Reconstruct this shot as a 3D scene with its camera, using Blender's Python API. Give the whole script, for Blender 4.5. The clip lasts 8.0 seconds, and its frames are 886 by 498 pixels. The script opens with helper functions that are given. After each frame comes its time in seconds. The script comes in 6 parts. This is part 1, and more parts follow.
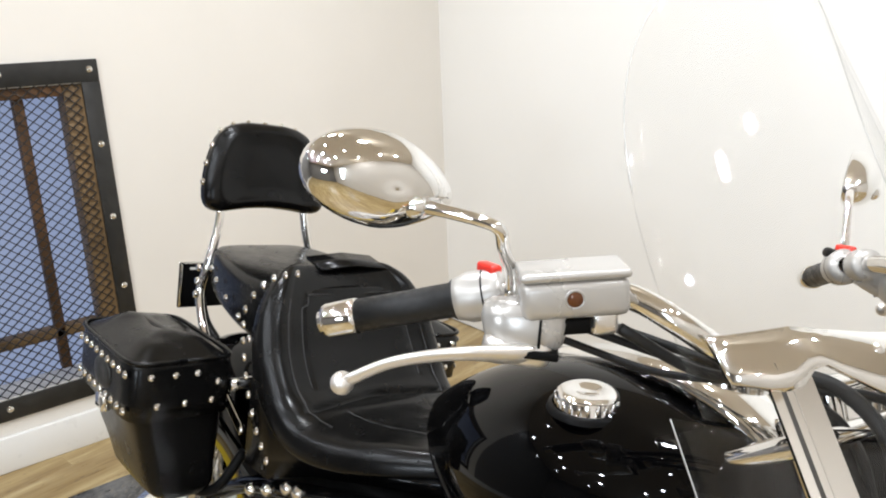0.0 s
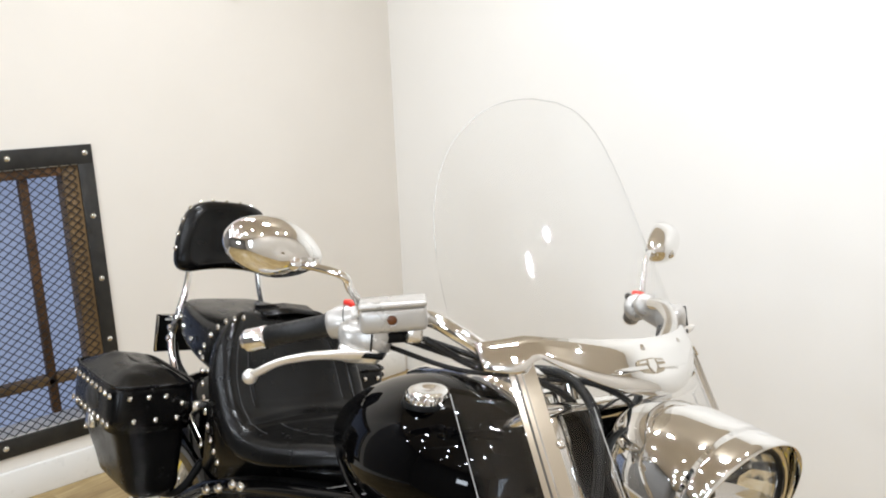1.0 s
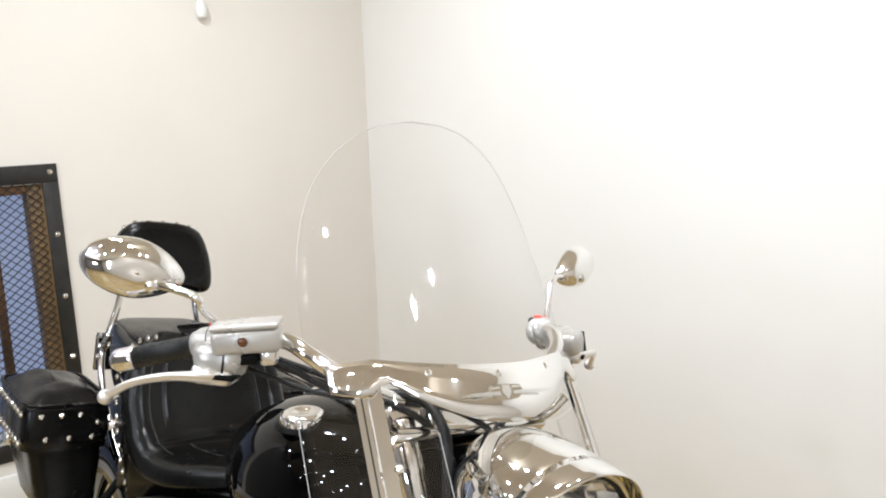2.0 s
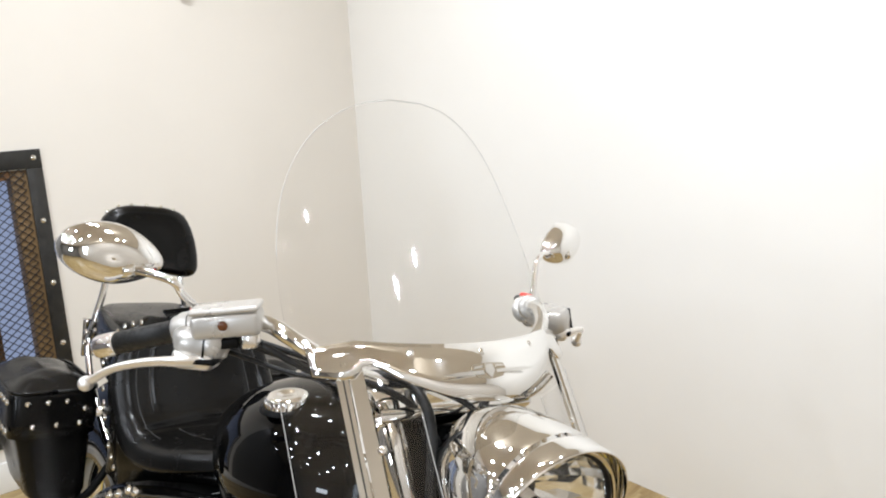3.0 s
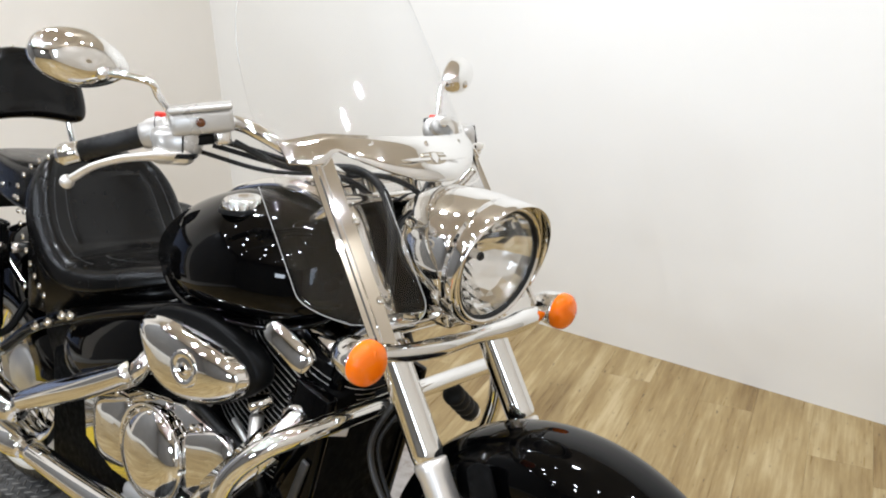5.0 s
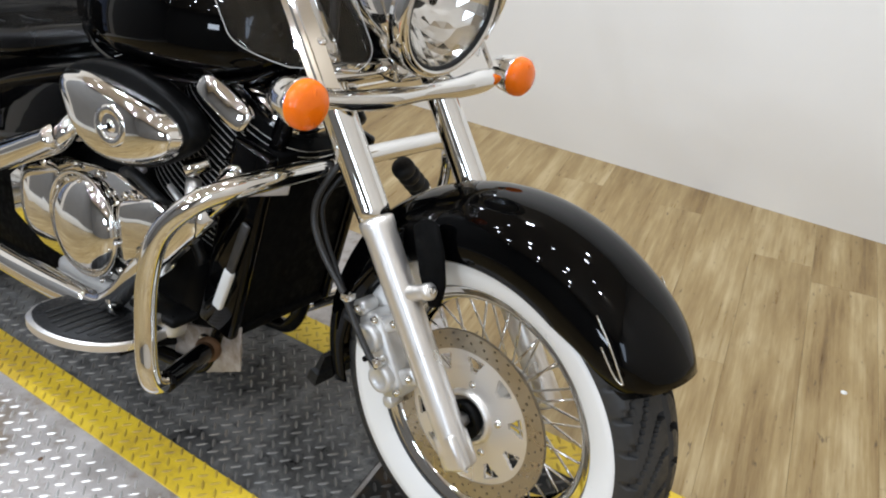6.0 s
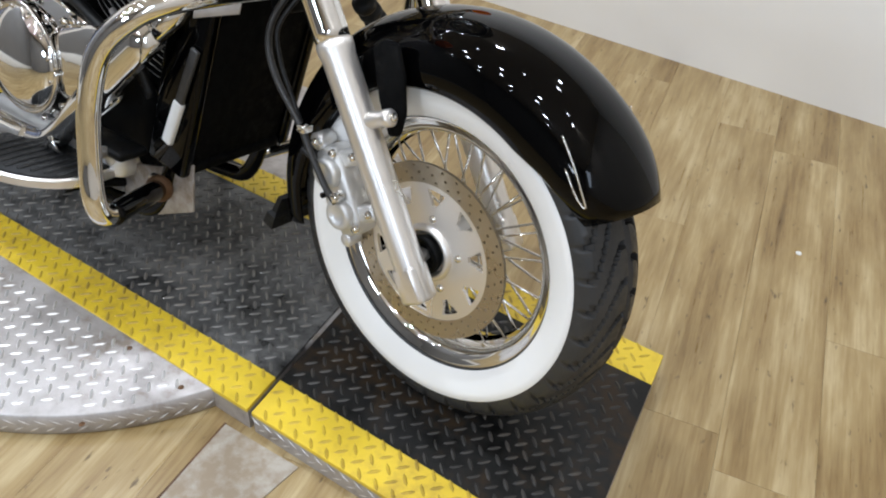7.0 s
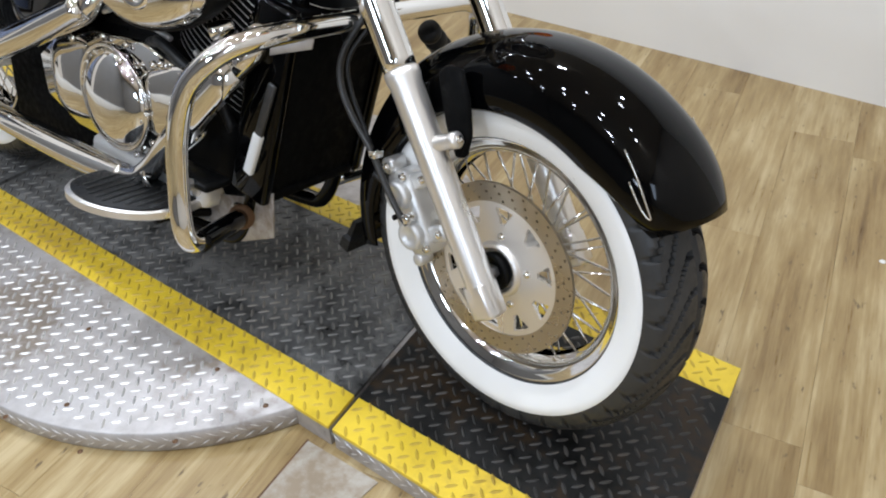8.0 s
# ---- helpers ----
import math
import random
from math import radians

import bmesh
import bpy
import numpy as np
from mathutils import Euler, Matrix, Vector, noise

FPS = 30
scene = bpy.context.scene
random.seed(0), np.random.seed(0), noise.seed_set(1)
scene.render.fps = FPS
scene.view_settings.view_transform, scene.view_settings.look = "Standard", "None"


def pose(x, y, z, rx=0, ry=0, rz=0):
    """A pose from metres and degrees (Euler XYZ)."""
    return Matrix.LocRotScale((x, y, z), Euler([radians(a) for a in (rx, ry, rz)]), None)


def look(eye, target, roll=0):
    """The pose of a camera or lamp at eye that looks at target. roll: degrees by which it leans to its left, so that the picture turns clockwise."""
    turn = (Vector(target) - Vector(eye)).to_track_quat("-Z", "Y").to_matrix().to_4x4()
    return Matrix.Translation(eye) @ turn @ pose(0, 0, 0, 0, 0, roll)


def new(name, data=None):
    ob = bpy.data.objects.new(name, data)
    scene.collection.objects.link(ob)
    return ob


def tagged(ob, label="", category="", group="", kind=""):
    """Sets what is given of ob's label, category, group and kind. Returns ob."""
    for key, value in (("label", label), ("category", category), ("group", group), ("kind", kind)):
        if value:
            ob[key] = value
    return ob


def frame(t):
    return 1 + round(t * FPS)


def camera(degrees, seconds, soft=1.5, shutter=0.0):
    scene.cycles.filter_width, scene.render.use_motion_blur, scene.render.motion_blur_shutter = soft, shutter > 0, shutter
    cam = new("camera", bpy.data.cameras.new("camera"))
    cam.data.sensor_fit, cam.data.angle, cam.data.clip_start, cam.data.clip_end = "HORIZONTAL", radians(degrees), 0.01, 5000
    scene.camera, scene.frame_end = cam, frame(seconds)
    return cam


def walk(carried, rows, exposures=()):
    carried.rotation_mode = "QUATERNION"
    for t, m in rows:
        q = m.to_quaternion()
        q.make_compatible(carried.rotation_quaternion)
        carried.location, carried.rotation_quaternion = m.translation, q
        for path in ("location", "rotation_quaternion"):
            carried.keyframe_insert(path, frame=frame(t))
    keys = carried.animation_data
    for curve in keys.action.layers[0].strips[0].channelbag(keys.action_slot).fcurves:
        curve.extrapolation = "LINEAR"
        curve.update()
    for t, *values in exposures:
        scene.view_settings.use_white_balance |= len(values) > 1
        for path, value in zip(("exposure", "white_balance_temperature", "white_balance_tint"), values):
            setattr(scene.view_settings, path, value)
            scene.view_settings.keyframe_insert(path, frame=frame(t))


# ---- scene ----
cam = camera(59.5, 8.0, soft=2.0)
PATH = [
    (0, (0.076, -0.334, 1.451), (-1.407, 0.885, 0.89), -2.3),
    (0.2, (0.177, -0.353, 1.455), (-1.329, 0.874, 0.996), -3.1),
    (0.3, (0.24, -0.392, 1.461), (-1.247, 0.875, 1.043), -2.6),
    (0.5, (0.326, -0.428, 1.478), (-1.123, 0.892, 1.08), -0.6),
    (0.7, (0.399, -0.472, 1.5), (-1.075, 0.814, 1.078), -0.6),
    (0.8, (0.445, -0.484, 1.508), (-1.044, 0.781, 1.085), -1.0),
    (1, (0.518, -0.472, 1.534), (-0.971, 0.8, 1.129), -2.5),
    (1.2, (0.574, -0.426, 1.542), (-0.95, 0.805, 1.142), -2.4),
    (1.3, (0.597, -0.395, 1.541), (-0.944, 0.82, 1.162), -2.0),
    (1.5, (0.636, -0.342, 1.536), (-0.917, 0.867, 1.18), -1.8),
    (1.7, (0.666, -0.303, 1.528), (-0.876, 0.92, 1.177), -1.9),
    (2.8, (0.677, -0.269, 1.526), (-0.833, 0.988, 1.155), -2.8),
    (3, (0.677, -0.262, 1.524), (-0.835, 0.983, 1.12), -3.2),
    (3.2, (0.684, -0.272, 1.518), (-0.807, 0.996, 1.105), -3.0),
    (3.5, (0.691, -0.298, 1.506), (-0.817, 0.938, 1.062), -3.9),
    (3.7, (0.691, -0.337, 1.501), (-0.735, 0.98, 1.04), -3.5),
    (3.8, (0.693, -0.365, 1.499), (-0.685, 1.01, 1.062), -3.2),
    (4, (0.702, -0.42, 1.501), (-0.599, 1.038, 1.072), -2.9),
    (4.2, (0.702, -0.473, 1.499), (-0.539, 1.029, 1.047), -4.8),
    (5.3, (0.697, -0.582, 1.395), (-0.403, 0.884, 0.595), -1.0),
    (5.5, (0.696, -0.577, 1.362), (-0.381, 0.863, 0.486), -1.4),
    (5.8, (0.693, -0.565, 1.323), (-0.31, 0.836, 0.312), -0.4),
    (6, (0.698, -0.559, 1.29), (-0.244, 0.84, 0.216), 1.1),
    (6.2, (0.701, -0.556, 1.269), (-0.199, 0.83, 0.142), 1.5),
    (6.3, (0.702, -0.557, 1.259), (-0.18, 0.821, 0.108), 1.7),
    (6.5, (0.707, -0.562, 1.241), (-0.142, 0.805, 0.053), 2.7),
    (6.7, (0.706, -0.563, 1.226), (-0.108, 0.793, 0.003), 3.3),
    (7, (0.72, -0.579, 1.187), (-0.05, 0.746, -0.098), 4.3),
    (7.2, (0.732, -0.584, 1.168), (-0.015, 0.72, -0.152), 4.4),
    (7.3, (0.735, -0.587, 1.158), (-0.008, 0.708, -0.174), 4.1),
    (7.5, (0.739, -0.59, 1.155), (-0.03, 0.687, -0.179), 1.7),
    (7.7, (0.741, -0.593, 1.168), (-0.102, 0.694, -0.105), 0.7),
    (7.8, (0.742, -0.594, 1.179), (-0.144, 0.689, -0.067), 0.5),
    (8, (0.745, -0.602, 1.201), (-0.206, 0.646, -0.039), -1.9),
]
walk(cam, [(t, look(eye, target, roll)) for t, eye, target, roll in PATH], [(0, 0.13, 6250, 10), (0.8, 0.05, 6250, 10), (4.2, 0.07, 6250, 10), (5.5, -0.02, 6000, 10), (6.5, -0.13, 5950, 10), (8, -0.08, 5850, 10)])

# ---- light: ceiling spots, a shop window behind the viewer ----
room = bpy.data.worlds.new("room_world")
scene.world = room
room.use_nodes = True
room.node_tree.nodes["Background"].inputs[0].default_value = (1.0, 0.95, 0.88, 1)
room.node_tree.nodes["Background"].inputs[1].default_value = 0.008


def lamp(name, place, target, size, power, colour, shape="DISK", size_y=None):
    data = bpy.data.lights.new(name, "AREA")
    data.shape, data.size, data.energy, data.color = shape, size, power, colour
    if size_y:
        data.size_y = size_y
    ob = new(name, data)
    ob.matrix_world = look(place, target)
    return ob


WARM, COOL = (0.90, 0.945, 1.0), (0.86, 0.93, 1.0)
for lx, strong in ((-2.3, 8), (-1.4, 11), (-0.5, 16), (0.4, 17)):
    for ly, share in ((-2.4, 0.75), (-1.2, 0.8 if lx < 0 else 0.45), (0.4, 0.03 if lx < -2 else 0.55 if lx < 0 else 0.85)):
        shift = 0.45 if lx > 0 and ly > 0 else 0.0
        lamp("ceiling_spot", (lx + 0.2 * ly + 0.5 * shift, ly + shift, 2.72), (lx + 0.2 * ly + 0.5 * shift, ly + shift + 0.1, 0), 0.07, 0.8 * strong * share, WARM)
for lx in (-1.85, -0.95, -0.05):
    lamp("ceiling_spot", (lx, -1.75, 2.72), (lx, -1.65, 0), 0.07, 5.5, WARM)
for lx, strong in ((-1.7, 16), (-0.5, 19), (0.7, 5.5)):
    lamp("wall_wash", (lx, 0.35, 2.70), (lx, 2.0, 0.5), 0.10, 0.9 * strong, (0.97, 0.985, 1.0))
lamp("wall_wash", (-1.6, 0.4, 2.70), (-2.8, 0.7, 0.6), 0.10, 1.0, (0.97, 0.98, 1.0))
lamp("wall_wash", (0.95, -0.7, 2.70), (1.75, -0.7, 1.9), 0.10, 9, (0.97, 0.98, 1.0))
for lx in (-2.0, -1.0, 0.0, 0.9):
    for ly in (-0.45, -3.1):
        lamp("ceiling_spot", (lx + 0.1 * ly, ly, 2.72), (lx + 0.1 * ly, ly, 0), 0.045, 1.5, WARM)
lamp("window_light", (0.1, -3.9, 1.7), (0.1, 0.5, 1.0), 0.6, 24, COOL, "RECTANGLE", 0.35)
lamp("window_light", (1.70, -2.3, 1.6), (-0.6, 0.1, 0.8), 0.5, 20, (0.76, 0.87, 1.0), "RECTANGLE", 1.3)


# ---- materials ----
class Nodes:
    def __init__(self, name):
        self.mat = bpy.data.materials.new(name)
        self.mat.use_nodes = True
        self.t = self.mat.node_tree
        self.b = self.t.nodes["Principled BSDF"]

    def add(self, kind, **kw):
        n = self.t.nodes.new(kind)
        for k, v in kw.items():
            n.inputs[k.replace("_", " ")].default_value = v
        return n

    def link(self, a, b):
        self.t.links.new(a, b)

    def coords(self, scale=(1, 1, 1), what="Object", turn=0.0):
        c, m = self.add("ShaderNodeTexCoord"), self.add("ShaderNodeMapping")
        m.inputs["Scale"].default_value = scale
        m.inputs["Rotation"].default_value = (0, 0, turn)
        self.link(c.outputs[what], m.inputs["Vector"])
        return m.outputs["Vector"]

    def noise(self, vec, scale, detail=4.0, rough=0.55):
        n = self.add("ShaderNodeTexNoise", Scale=scale, Detail=detail, Roughness=rough)
        self.link(vec, n.inputs["Vector"])
        return n.outputs["Fac"]

    def ramp(self, fac, stops):
        r = self.t.nodes.new("ShaderNodeValToRGB")
        e = r.color_ramp.elements
        while len(e) < len(stops):
            e.new(0.5)
        for el, (p, c) in zip(e, stops):
            el.position, el.color = p, (*c, 1)
        self.link(fac, r.inputs["Fac"])
        return r.outputs["Color"]

    def grey(self, fac, lo, hi, a=0.0, b=1.0):
        m = self.add("ShaderNodeMapRange")
        for k, v in (("From Min", a), ("From Max", b), ("To Min", lo), ("To Max", hi)):
            m.inputs[k].default_value = v
        self.link(fac, m.inputs["Value"])
        return m.outputs["Result"]

    def bump(self, fac, strength, distance=0.002):
        n = self.add("ShaderNodeBump", Strength=strength, Distance=distance)
        self.link(fac, n.inputs["Height"])
        self.link(n.outputs["Normal"], self.b.inputs["Normal"])


def simple(name, colour, metal=0.0, rough=0.5, scale=40.0, vary=0.15, bump=0.0, coat=0.0, dist=0.001, spec=0.5):
    """A plain surface with fine variation of tone and gloss at two scales."""
    n = Nodes(name)
    v = n.coords()
    big, fine = n.noise(v, scale * 0.15, 3), n.noise(v, scale, 5)
    dark = tuple(c * (1 - vary) for c in colour)
    light = tuple(min(1, c * (1 + vary * 0.6)) for c in colour)
    n.link(n.ramp(big, [(0.3, dark), (0.7, light)]), n.b.inputs["Base Color"])
    n.link(n.grey(fine, max(0, rough - 0.35 * rough), min(1, rough + 0.35 * rough), 0.3, 0.7), n.b.inputs["Roughness"])
    n.b.inputs["Metallic"].default_value = metal
    n.b.inputs["Specular IOR Level"].default_value = spec
    n.b.inputs["Coat Weight"].default_value = coat
    n.b.inputs["Coat Roughness"].default_value = 0.02
    if bump:
        n.bump(fine, bump, dist)
    return n.mat


CHROME = simple("chrome", (0.82, 0.81, 0.79), 1.0, 0.045, 9, 0.04)
SATIN = simple("satin_aluminium", (0.84, 0.81, 0.77), 0.85, 0.36, 6, 0.04)
CAST = simple("cast_aluminium", (0.72, 0.71, 0.69), 0.7, 0.42, 30, 0.12, 0.05, 0, 0.0006)
SILVER = simple("silver_paint", (0.52, 0.50, 0.47), 0.45, 0.30, 7, 0.06)
DISCMETAL = simple("brushed_disc_steel", (0.44, 0.385, 0.30), 0.9, 0.32, 20, 0.10)
GLOSS = simple("gloss_black_paint", (0.0010, 0.0010, 0.0011), 0.0, 0.03, 14, 0.1, spec=0.17)
SATBLACK = simple("satin_black_metal", (0.004, 0.004, 0.004), 0.0, 0.40, 60, 0.3, 0.06, spec=0.10)
REFLECTOR = simple("aluminised_reflector", (0.93, 0.93, 0.92), 1.0, 0.07, 12, 0.03)
MATBLACK = simple("dull_black_metal", (0.003, 0.003, 0.003), 0.0, 0.85, 60, 0.3, 0.06, spec=0.08)
RUBBER = simple("black_rubber", (0.010, 0.010, 0.010), 0.0, 0.5, 130, 0.3, 0.1, spec=0.35)
HOSE = simple("dark_grey_rubber", (0.035, 0.034, 0.033), 0.0, 0.45, 90, 0.2, 0.05)
TYRE = simple("tyre_rubber", (0.030, 0.0295, 0.029), 0.0, 0.48, 70, 0.35, 0.12)
WHITEWALL = simple("white_rubber", (0.90, 0.89, 0.865), 0.0, 0.42, 30, 0.04, 0.05)
AMBER = simple("amber_plastic", (0.98, 0.19, 0.002), 0.0, 0.10, 200, 0.08, 0.25, 0.0, 0.001)
AMBER.node_tree.nodes["Principled BSDF"].inputs["Subsurface Weight"].default_value = 0.15
AMBER.node_tree.nodes["Principled BSDF"].inputs["Subsurface Radius"].default_value = (0.02, 0.006, 0.001)
EDGECLEAR = simple("acrylic_edge", (0.52, 0.51, 0.49), 0.0, 0.15, 30, 0.05)
RED = simple("red_plastic", (0.75, 0.03, 0.015), 0.0, 0.3, 40, 0.08)
BROWNGLASS = simple("brown_sight_glass", (0.12, 0.04, 0.012), 0.0, 0.1, 60, 0.2)
WHITEPL = simple("white_plastic", (0.8, 0.8, 0.78), 0.0, 0.4, 40, 0.05)
FRAMESTEEL = simple("dark_steel", (0.045, 0.044, 0.042), 0.7, 0.45, 35, 0.4, 0.15)
RUST = simple("rusty_steel", (0.16, 0.085, 0.04), 0.4, 0.6, 45, 0.5, 0.3)
MESHSTEEL = simple("mesh_steel", (0.05, 0.045, 0.042), 0.6, 0.5, 60, 0.4)
OLDWOOD = simple("old_wood", (0.17, 0.105, 0.045), 0.0, 0.65, 22, 0.55, 0.4)
BASEPAINT = simple("white_gloss_paint", (0.82, 0.81, 0.78), 0.0, 0.35, 20, 0.04)


def leather():
    n = Nodes("black_leather")
    v = n.coords()
    grain = n.add("ShaderNodeTexVoronoi", Scale=420.0)
    n.link(v, grain.inputs["Vector"])
    creases = n.noise(v, 26, 4, 0.5)
    n.link(n.ramp(n.noise(v, 7, 4), [(0.3, (0.0022, 0.0022, 0.0022)), (0.75, (0.0038, 0.0036, 0.0034))]), n.b.inputs["Base Color"])
    n.b.inputs["Specular IOR Level"].default_value = 0.22
    n.link(n.grey(creases, 0.19, 0.29, 0.3, 0.7), n.b.inputs["Roughness"])
    mix = n.t.nodes.new("ShaderNodeMath")
    mix.operation = "MULTIPLY_ADD"
    n.link(creases, mix.inputs[0])
    mix.inputs[1].default_value = 2.2
    n.link(grain.outputs["Distance"], mix.inputs[2])
    n.bump(mix.outputs["Value"], 0.05, 0.0012)
    return n.mat


LEATHER = leather()


def thin_sheet(name, tint, gloss=0.04, rim=0.42):
    """A clear sheet too thin to bend light: see-through, with gloss that grows towards grazing angles."""
    mat = bpy.data.materials.new(name)
    mat.use_nodes = True
    t = mat.node_tree
    t.nodes.remove(t.nodes["Principled BSDF"])
    see, shine, mix, fres, curve = (t.nodes.new(k) for k in ("ShaderNodeBsdfTransparent", "ShaderNodeBsdfGlossy", "ShaderNodeMixShader", "ShaderNodeLayerWeight", "ShaderNodeMath"))
    see.inputs["Color"].default_value = (*tint, 1)
    shine.inputs["Roughness"].default_value = 0.015
    fres.inputs["Blend"].default_value = 0.5
    curve.operation = "POWER"
    curve.inputs[1].default_value = 4.0
    t.links.new(fres.outputs["Facing"], curve.inputs[0])
    lift = t.nodes.new("ShaderNodeMath")
    lift.operation = "MULTIPLY_ADD"
    lift.inputs[1].default_value, lift.inputs[2].default_value = rim, gloss
    t.links.new(curve.outputs["Value"], lift.inputs[0])
    t.links.new(lift.outputs["Value"], mix.inputs["Fac"])
    t.links.new(see.outputs["BSDF"], mix.inputs[1])
    t.links.new(shine.outputs["BSDF"], mix.inputs[2])
    t.links.new(mix.outputs["Shader"], t.nodes["Material Output"].inputs["Surface"])
    return mat


ACRYLIC, WINGCLEAR, LENS = thin_sheet("clear_acrylic", (0.99, 0.99, 0.988), 0.014, 0.28), thin_sheet("clear_acrylic_wing", (0.98, 0.982, 0.986), 0.028, 0.22), thin_sheet("headlight_glass", (0.985, 0.985, 0.985), 0.035)


def plank_wood():
    n = Nodes("vinyl_oak_planks")
    info = n.add("ShaderNodeObjectInfo")
    c = n.add("ShaderNodeTexCoord")
    off = n.t.nodes.new("ShaderNodeVectorMath")
    off.operation = "MULTIPLY_ADD"
    n.link(info.outputs["Random"], off.inputs[0])
    off.inputs[1].default_value = (7.0, 31.0, 3.0)
    n.link(c.outputs["Object"], off.inputs[2])
    m = n.add("ShaderNodeMapping")
    m.inputs["Scale"].default_value = (9.0, 1.1, 4.0)
    n.link(off.outputs["Vector"], m.inputs["Vector"])
    broad = n.noise(m.outputs["Vector"], 1.6, 5, 0.62)
    m2 = n.add("ShaderNodeMapping")
    m2.inputs["Scale"].default_value = (56.0, 2.0, 8.0)
    n.link(off.outputs["Vector"], m2.inputs["Vector"])
    grain = n.noise(m2.outputs["Vector"], 2.0, 5, 0.6)
    add = n.t.nodes.new("ShaderNodeMath")
    add.operation = "MULTIPLY_ADD"
    n.link(grain, add.inputs[0])
    add.inputs[1].default_value = 0.36
    n.link(broad, add.inputs[2])
    add2 = n.t.nodes.new("ShaderNodeMath")
    add2.operation = "MULTIPLY_ADD"
    n.link(info.outputs["Random"], add2.inputs[0])
    add2.inputs[1].default_value = 0.05
    n.link(add.outputs["Value"], add2.inputs[2])
    m3 = n.add("ShaderNodeMapping")
    m3.inputs["Scale"].default_value = (30.0, 9.0, 8.0)
    n.link(off.outputs["Vector"], m3.inputs["Vector"])
    fleck = n.noise(m3.outputs["Vector"], 2.6, 3, 0.5)
    tone = n.ramp(add2.outputs["Value"], [(0.42, (0.130, 0.075, 0.024)), (0.56, (0.250, 0.162, 0.060)), (0.72, (0.365, 0.262, 0.115)), (0.90, (0.52, 0.41, 0.225))])
    mix = n.t.nodes.new("ShaderNodeMix")
    mix.data_type = "RGBA"
    n.link(n.grey(fleck, 0.0, 0.85, 0.66, 0.76), mix.inputs["Factor"])
    n.link(tone, mix.inputs[6])
    mix.inputs[7].default_value = (0.085, 0.055, 0.026, 1)
    n.link(mix.outputs[2], n.b.inputs["Base Color"])
    n.link(n.grey(grain, 0.26, 0.44, 0.3, 0.7), n.b.inputs["Roughness"])
    n.bump(grain, 0.10, 0.0008)
    return n.mat


WOOD = plank_wood()


def wall_paint(name, a, b):
    n = Nodes(name)
    v = n.coords(what="Object")
    n.link(n.ramp(n.noise(v, 0.9, 5), [(0.3, a), (0.7, b)]), n.b.inputs["Base Color"])
    n.link(n.grey(n.noise(v, 5, 3), 0.42, 0.6, 0.3, 0.7), n.b.inputs["Roughness"])
    n.bump(n.noise(v, 160, 4), 0.03, 0.001)
    return n.mat


DARK = wall_paint("tan_ceiling_paint", (0.62, 0.545, 0.44), (0.67, 0.59, 0.48))
TAN = wall_paint("tan_wall_paint", (0.56, 0.52, 0.465), (0.60, 0.56, 0.505))
# dark colour for unseen walls, so that blacks and chrome reflect less light
DIM = wall_paint("unseen_dark_wall_paint", (0.17, 0.165, 0.16), (0.20, 0.195, 0.19))
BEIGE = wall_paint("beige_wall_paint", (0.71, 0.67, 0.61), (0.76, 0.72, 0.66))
WHITE = wall_paint("white_wall_paint", (0.79, 0.77, 0.73), (0.83, 0.81, 0.77))


def plate(name, clean, worn, dirt, metal, rough, spec=0.5, broad=2.6, warp=0.0):
    """Painted or bare tread plate with scuffs and drifts of dirt; warp drags the drifts out into smears."""
    n = Nodes(name)
    v = n.coords()
    big, fine = n.noise(v, broad, 6, 0.66), n.noise(v, 34, 6, 0.65)
    big.node.inputs["Distortion"].default_value = warp
    mix = n.t.nodes.new("ShaderNodeMath")
    mix.operation = "MULTIPLY_ADD"
    n.link(fine, mix.inputs[0])
    mix.inputs[1].default_value = 0.5
    n.link(big, mix.inputs[2])
    n.link(n.ramp(mix.outputs["Value"], [(0.55, clean), (0.74, worn), (0.88, dirt)]), n.b.inputs["Base Color"])
    n.link(n.grey(fine, rough - 0.12, rough + 0.15, 0.3, 0.7), n.b.inputs["Roughness"])
    n.b.inputs["Metallic"].default_value = metal
    n.b.inputs["Specular IOR Level"].default_value = spec
    n.bump(fine, 0.15, 0.001)
    return n.mat


# front plate: black with brown smears, darkened for the bike's shade
BLACKPLATE = plate("black_tread_plate", (0.003, 0.003, 0.003), (0.014, 0.0135, 0.0125), (0.036, 0.023, 0.012), 0.0, 0.42, 0.2, 4.0, 0.8)
# rear plates and lugs: dust, plus the sheen of light put into the colour
DUSTSHEENPLATE = plate("dusty_sheen_tread_plate", (0.006, 0.0058, 0.0055), (0.085, 0.083, 0.079), (0.17, 0.165, 0.155), 0.0, 0.34, 0.42, 3.6, 1.6)
DUSTSHEENLUG = plate("dusty_sheen_tread_lugs", (0.09, 0.088, 0.084), (0.17, 0.165, 0.155), (0.20, 0.18, 0.155), 0.5, 0.38)
BLACKLUG = plate("worn_tread_lugs", (0.03, 0.029, 0.028), (0.065, 0.062, 0.058), (0.11, 0.095, 0.08), 0.55, 0.38)
YELLOW = plate("yellow_floor_paint", (0.80, 0.585, 0.03), (0.74, 0.53, 0.03), (0.55, 0.37, 0.03), 0.0, 0.42)
# same paint on the lugs, their shading put in as a darker yellow
YELLOWLUG = plate("worn_shaded_yellow_lugs", (0.66, 0.46, 0.03), (0.50, 0.34, 0.03), (0.30, 0.20, 0.03), 0.0, 0.42)
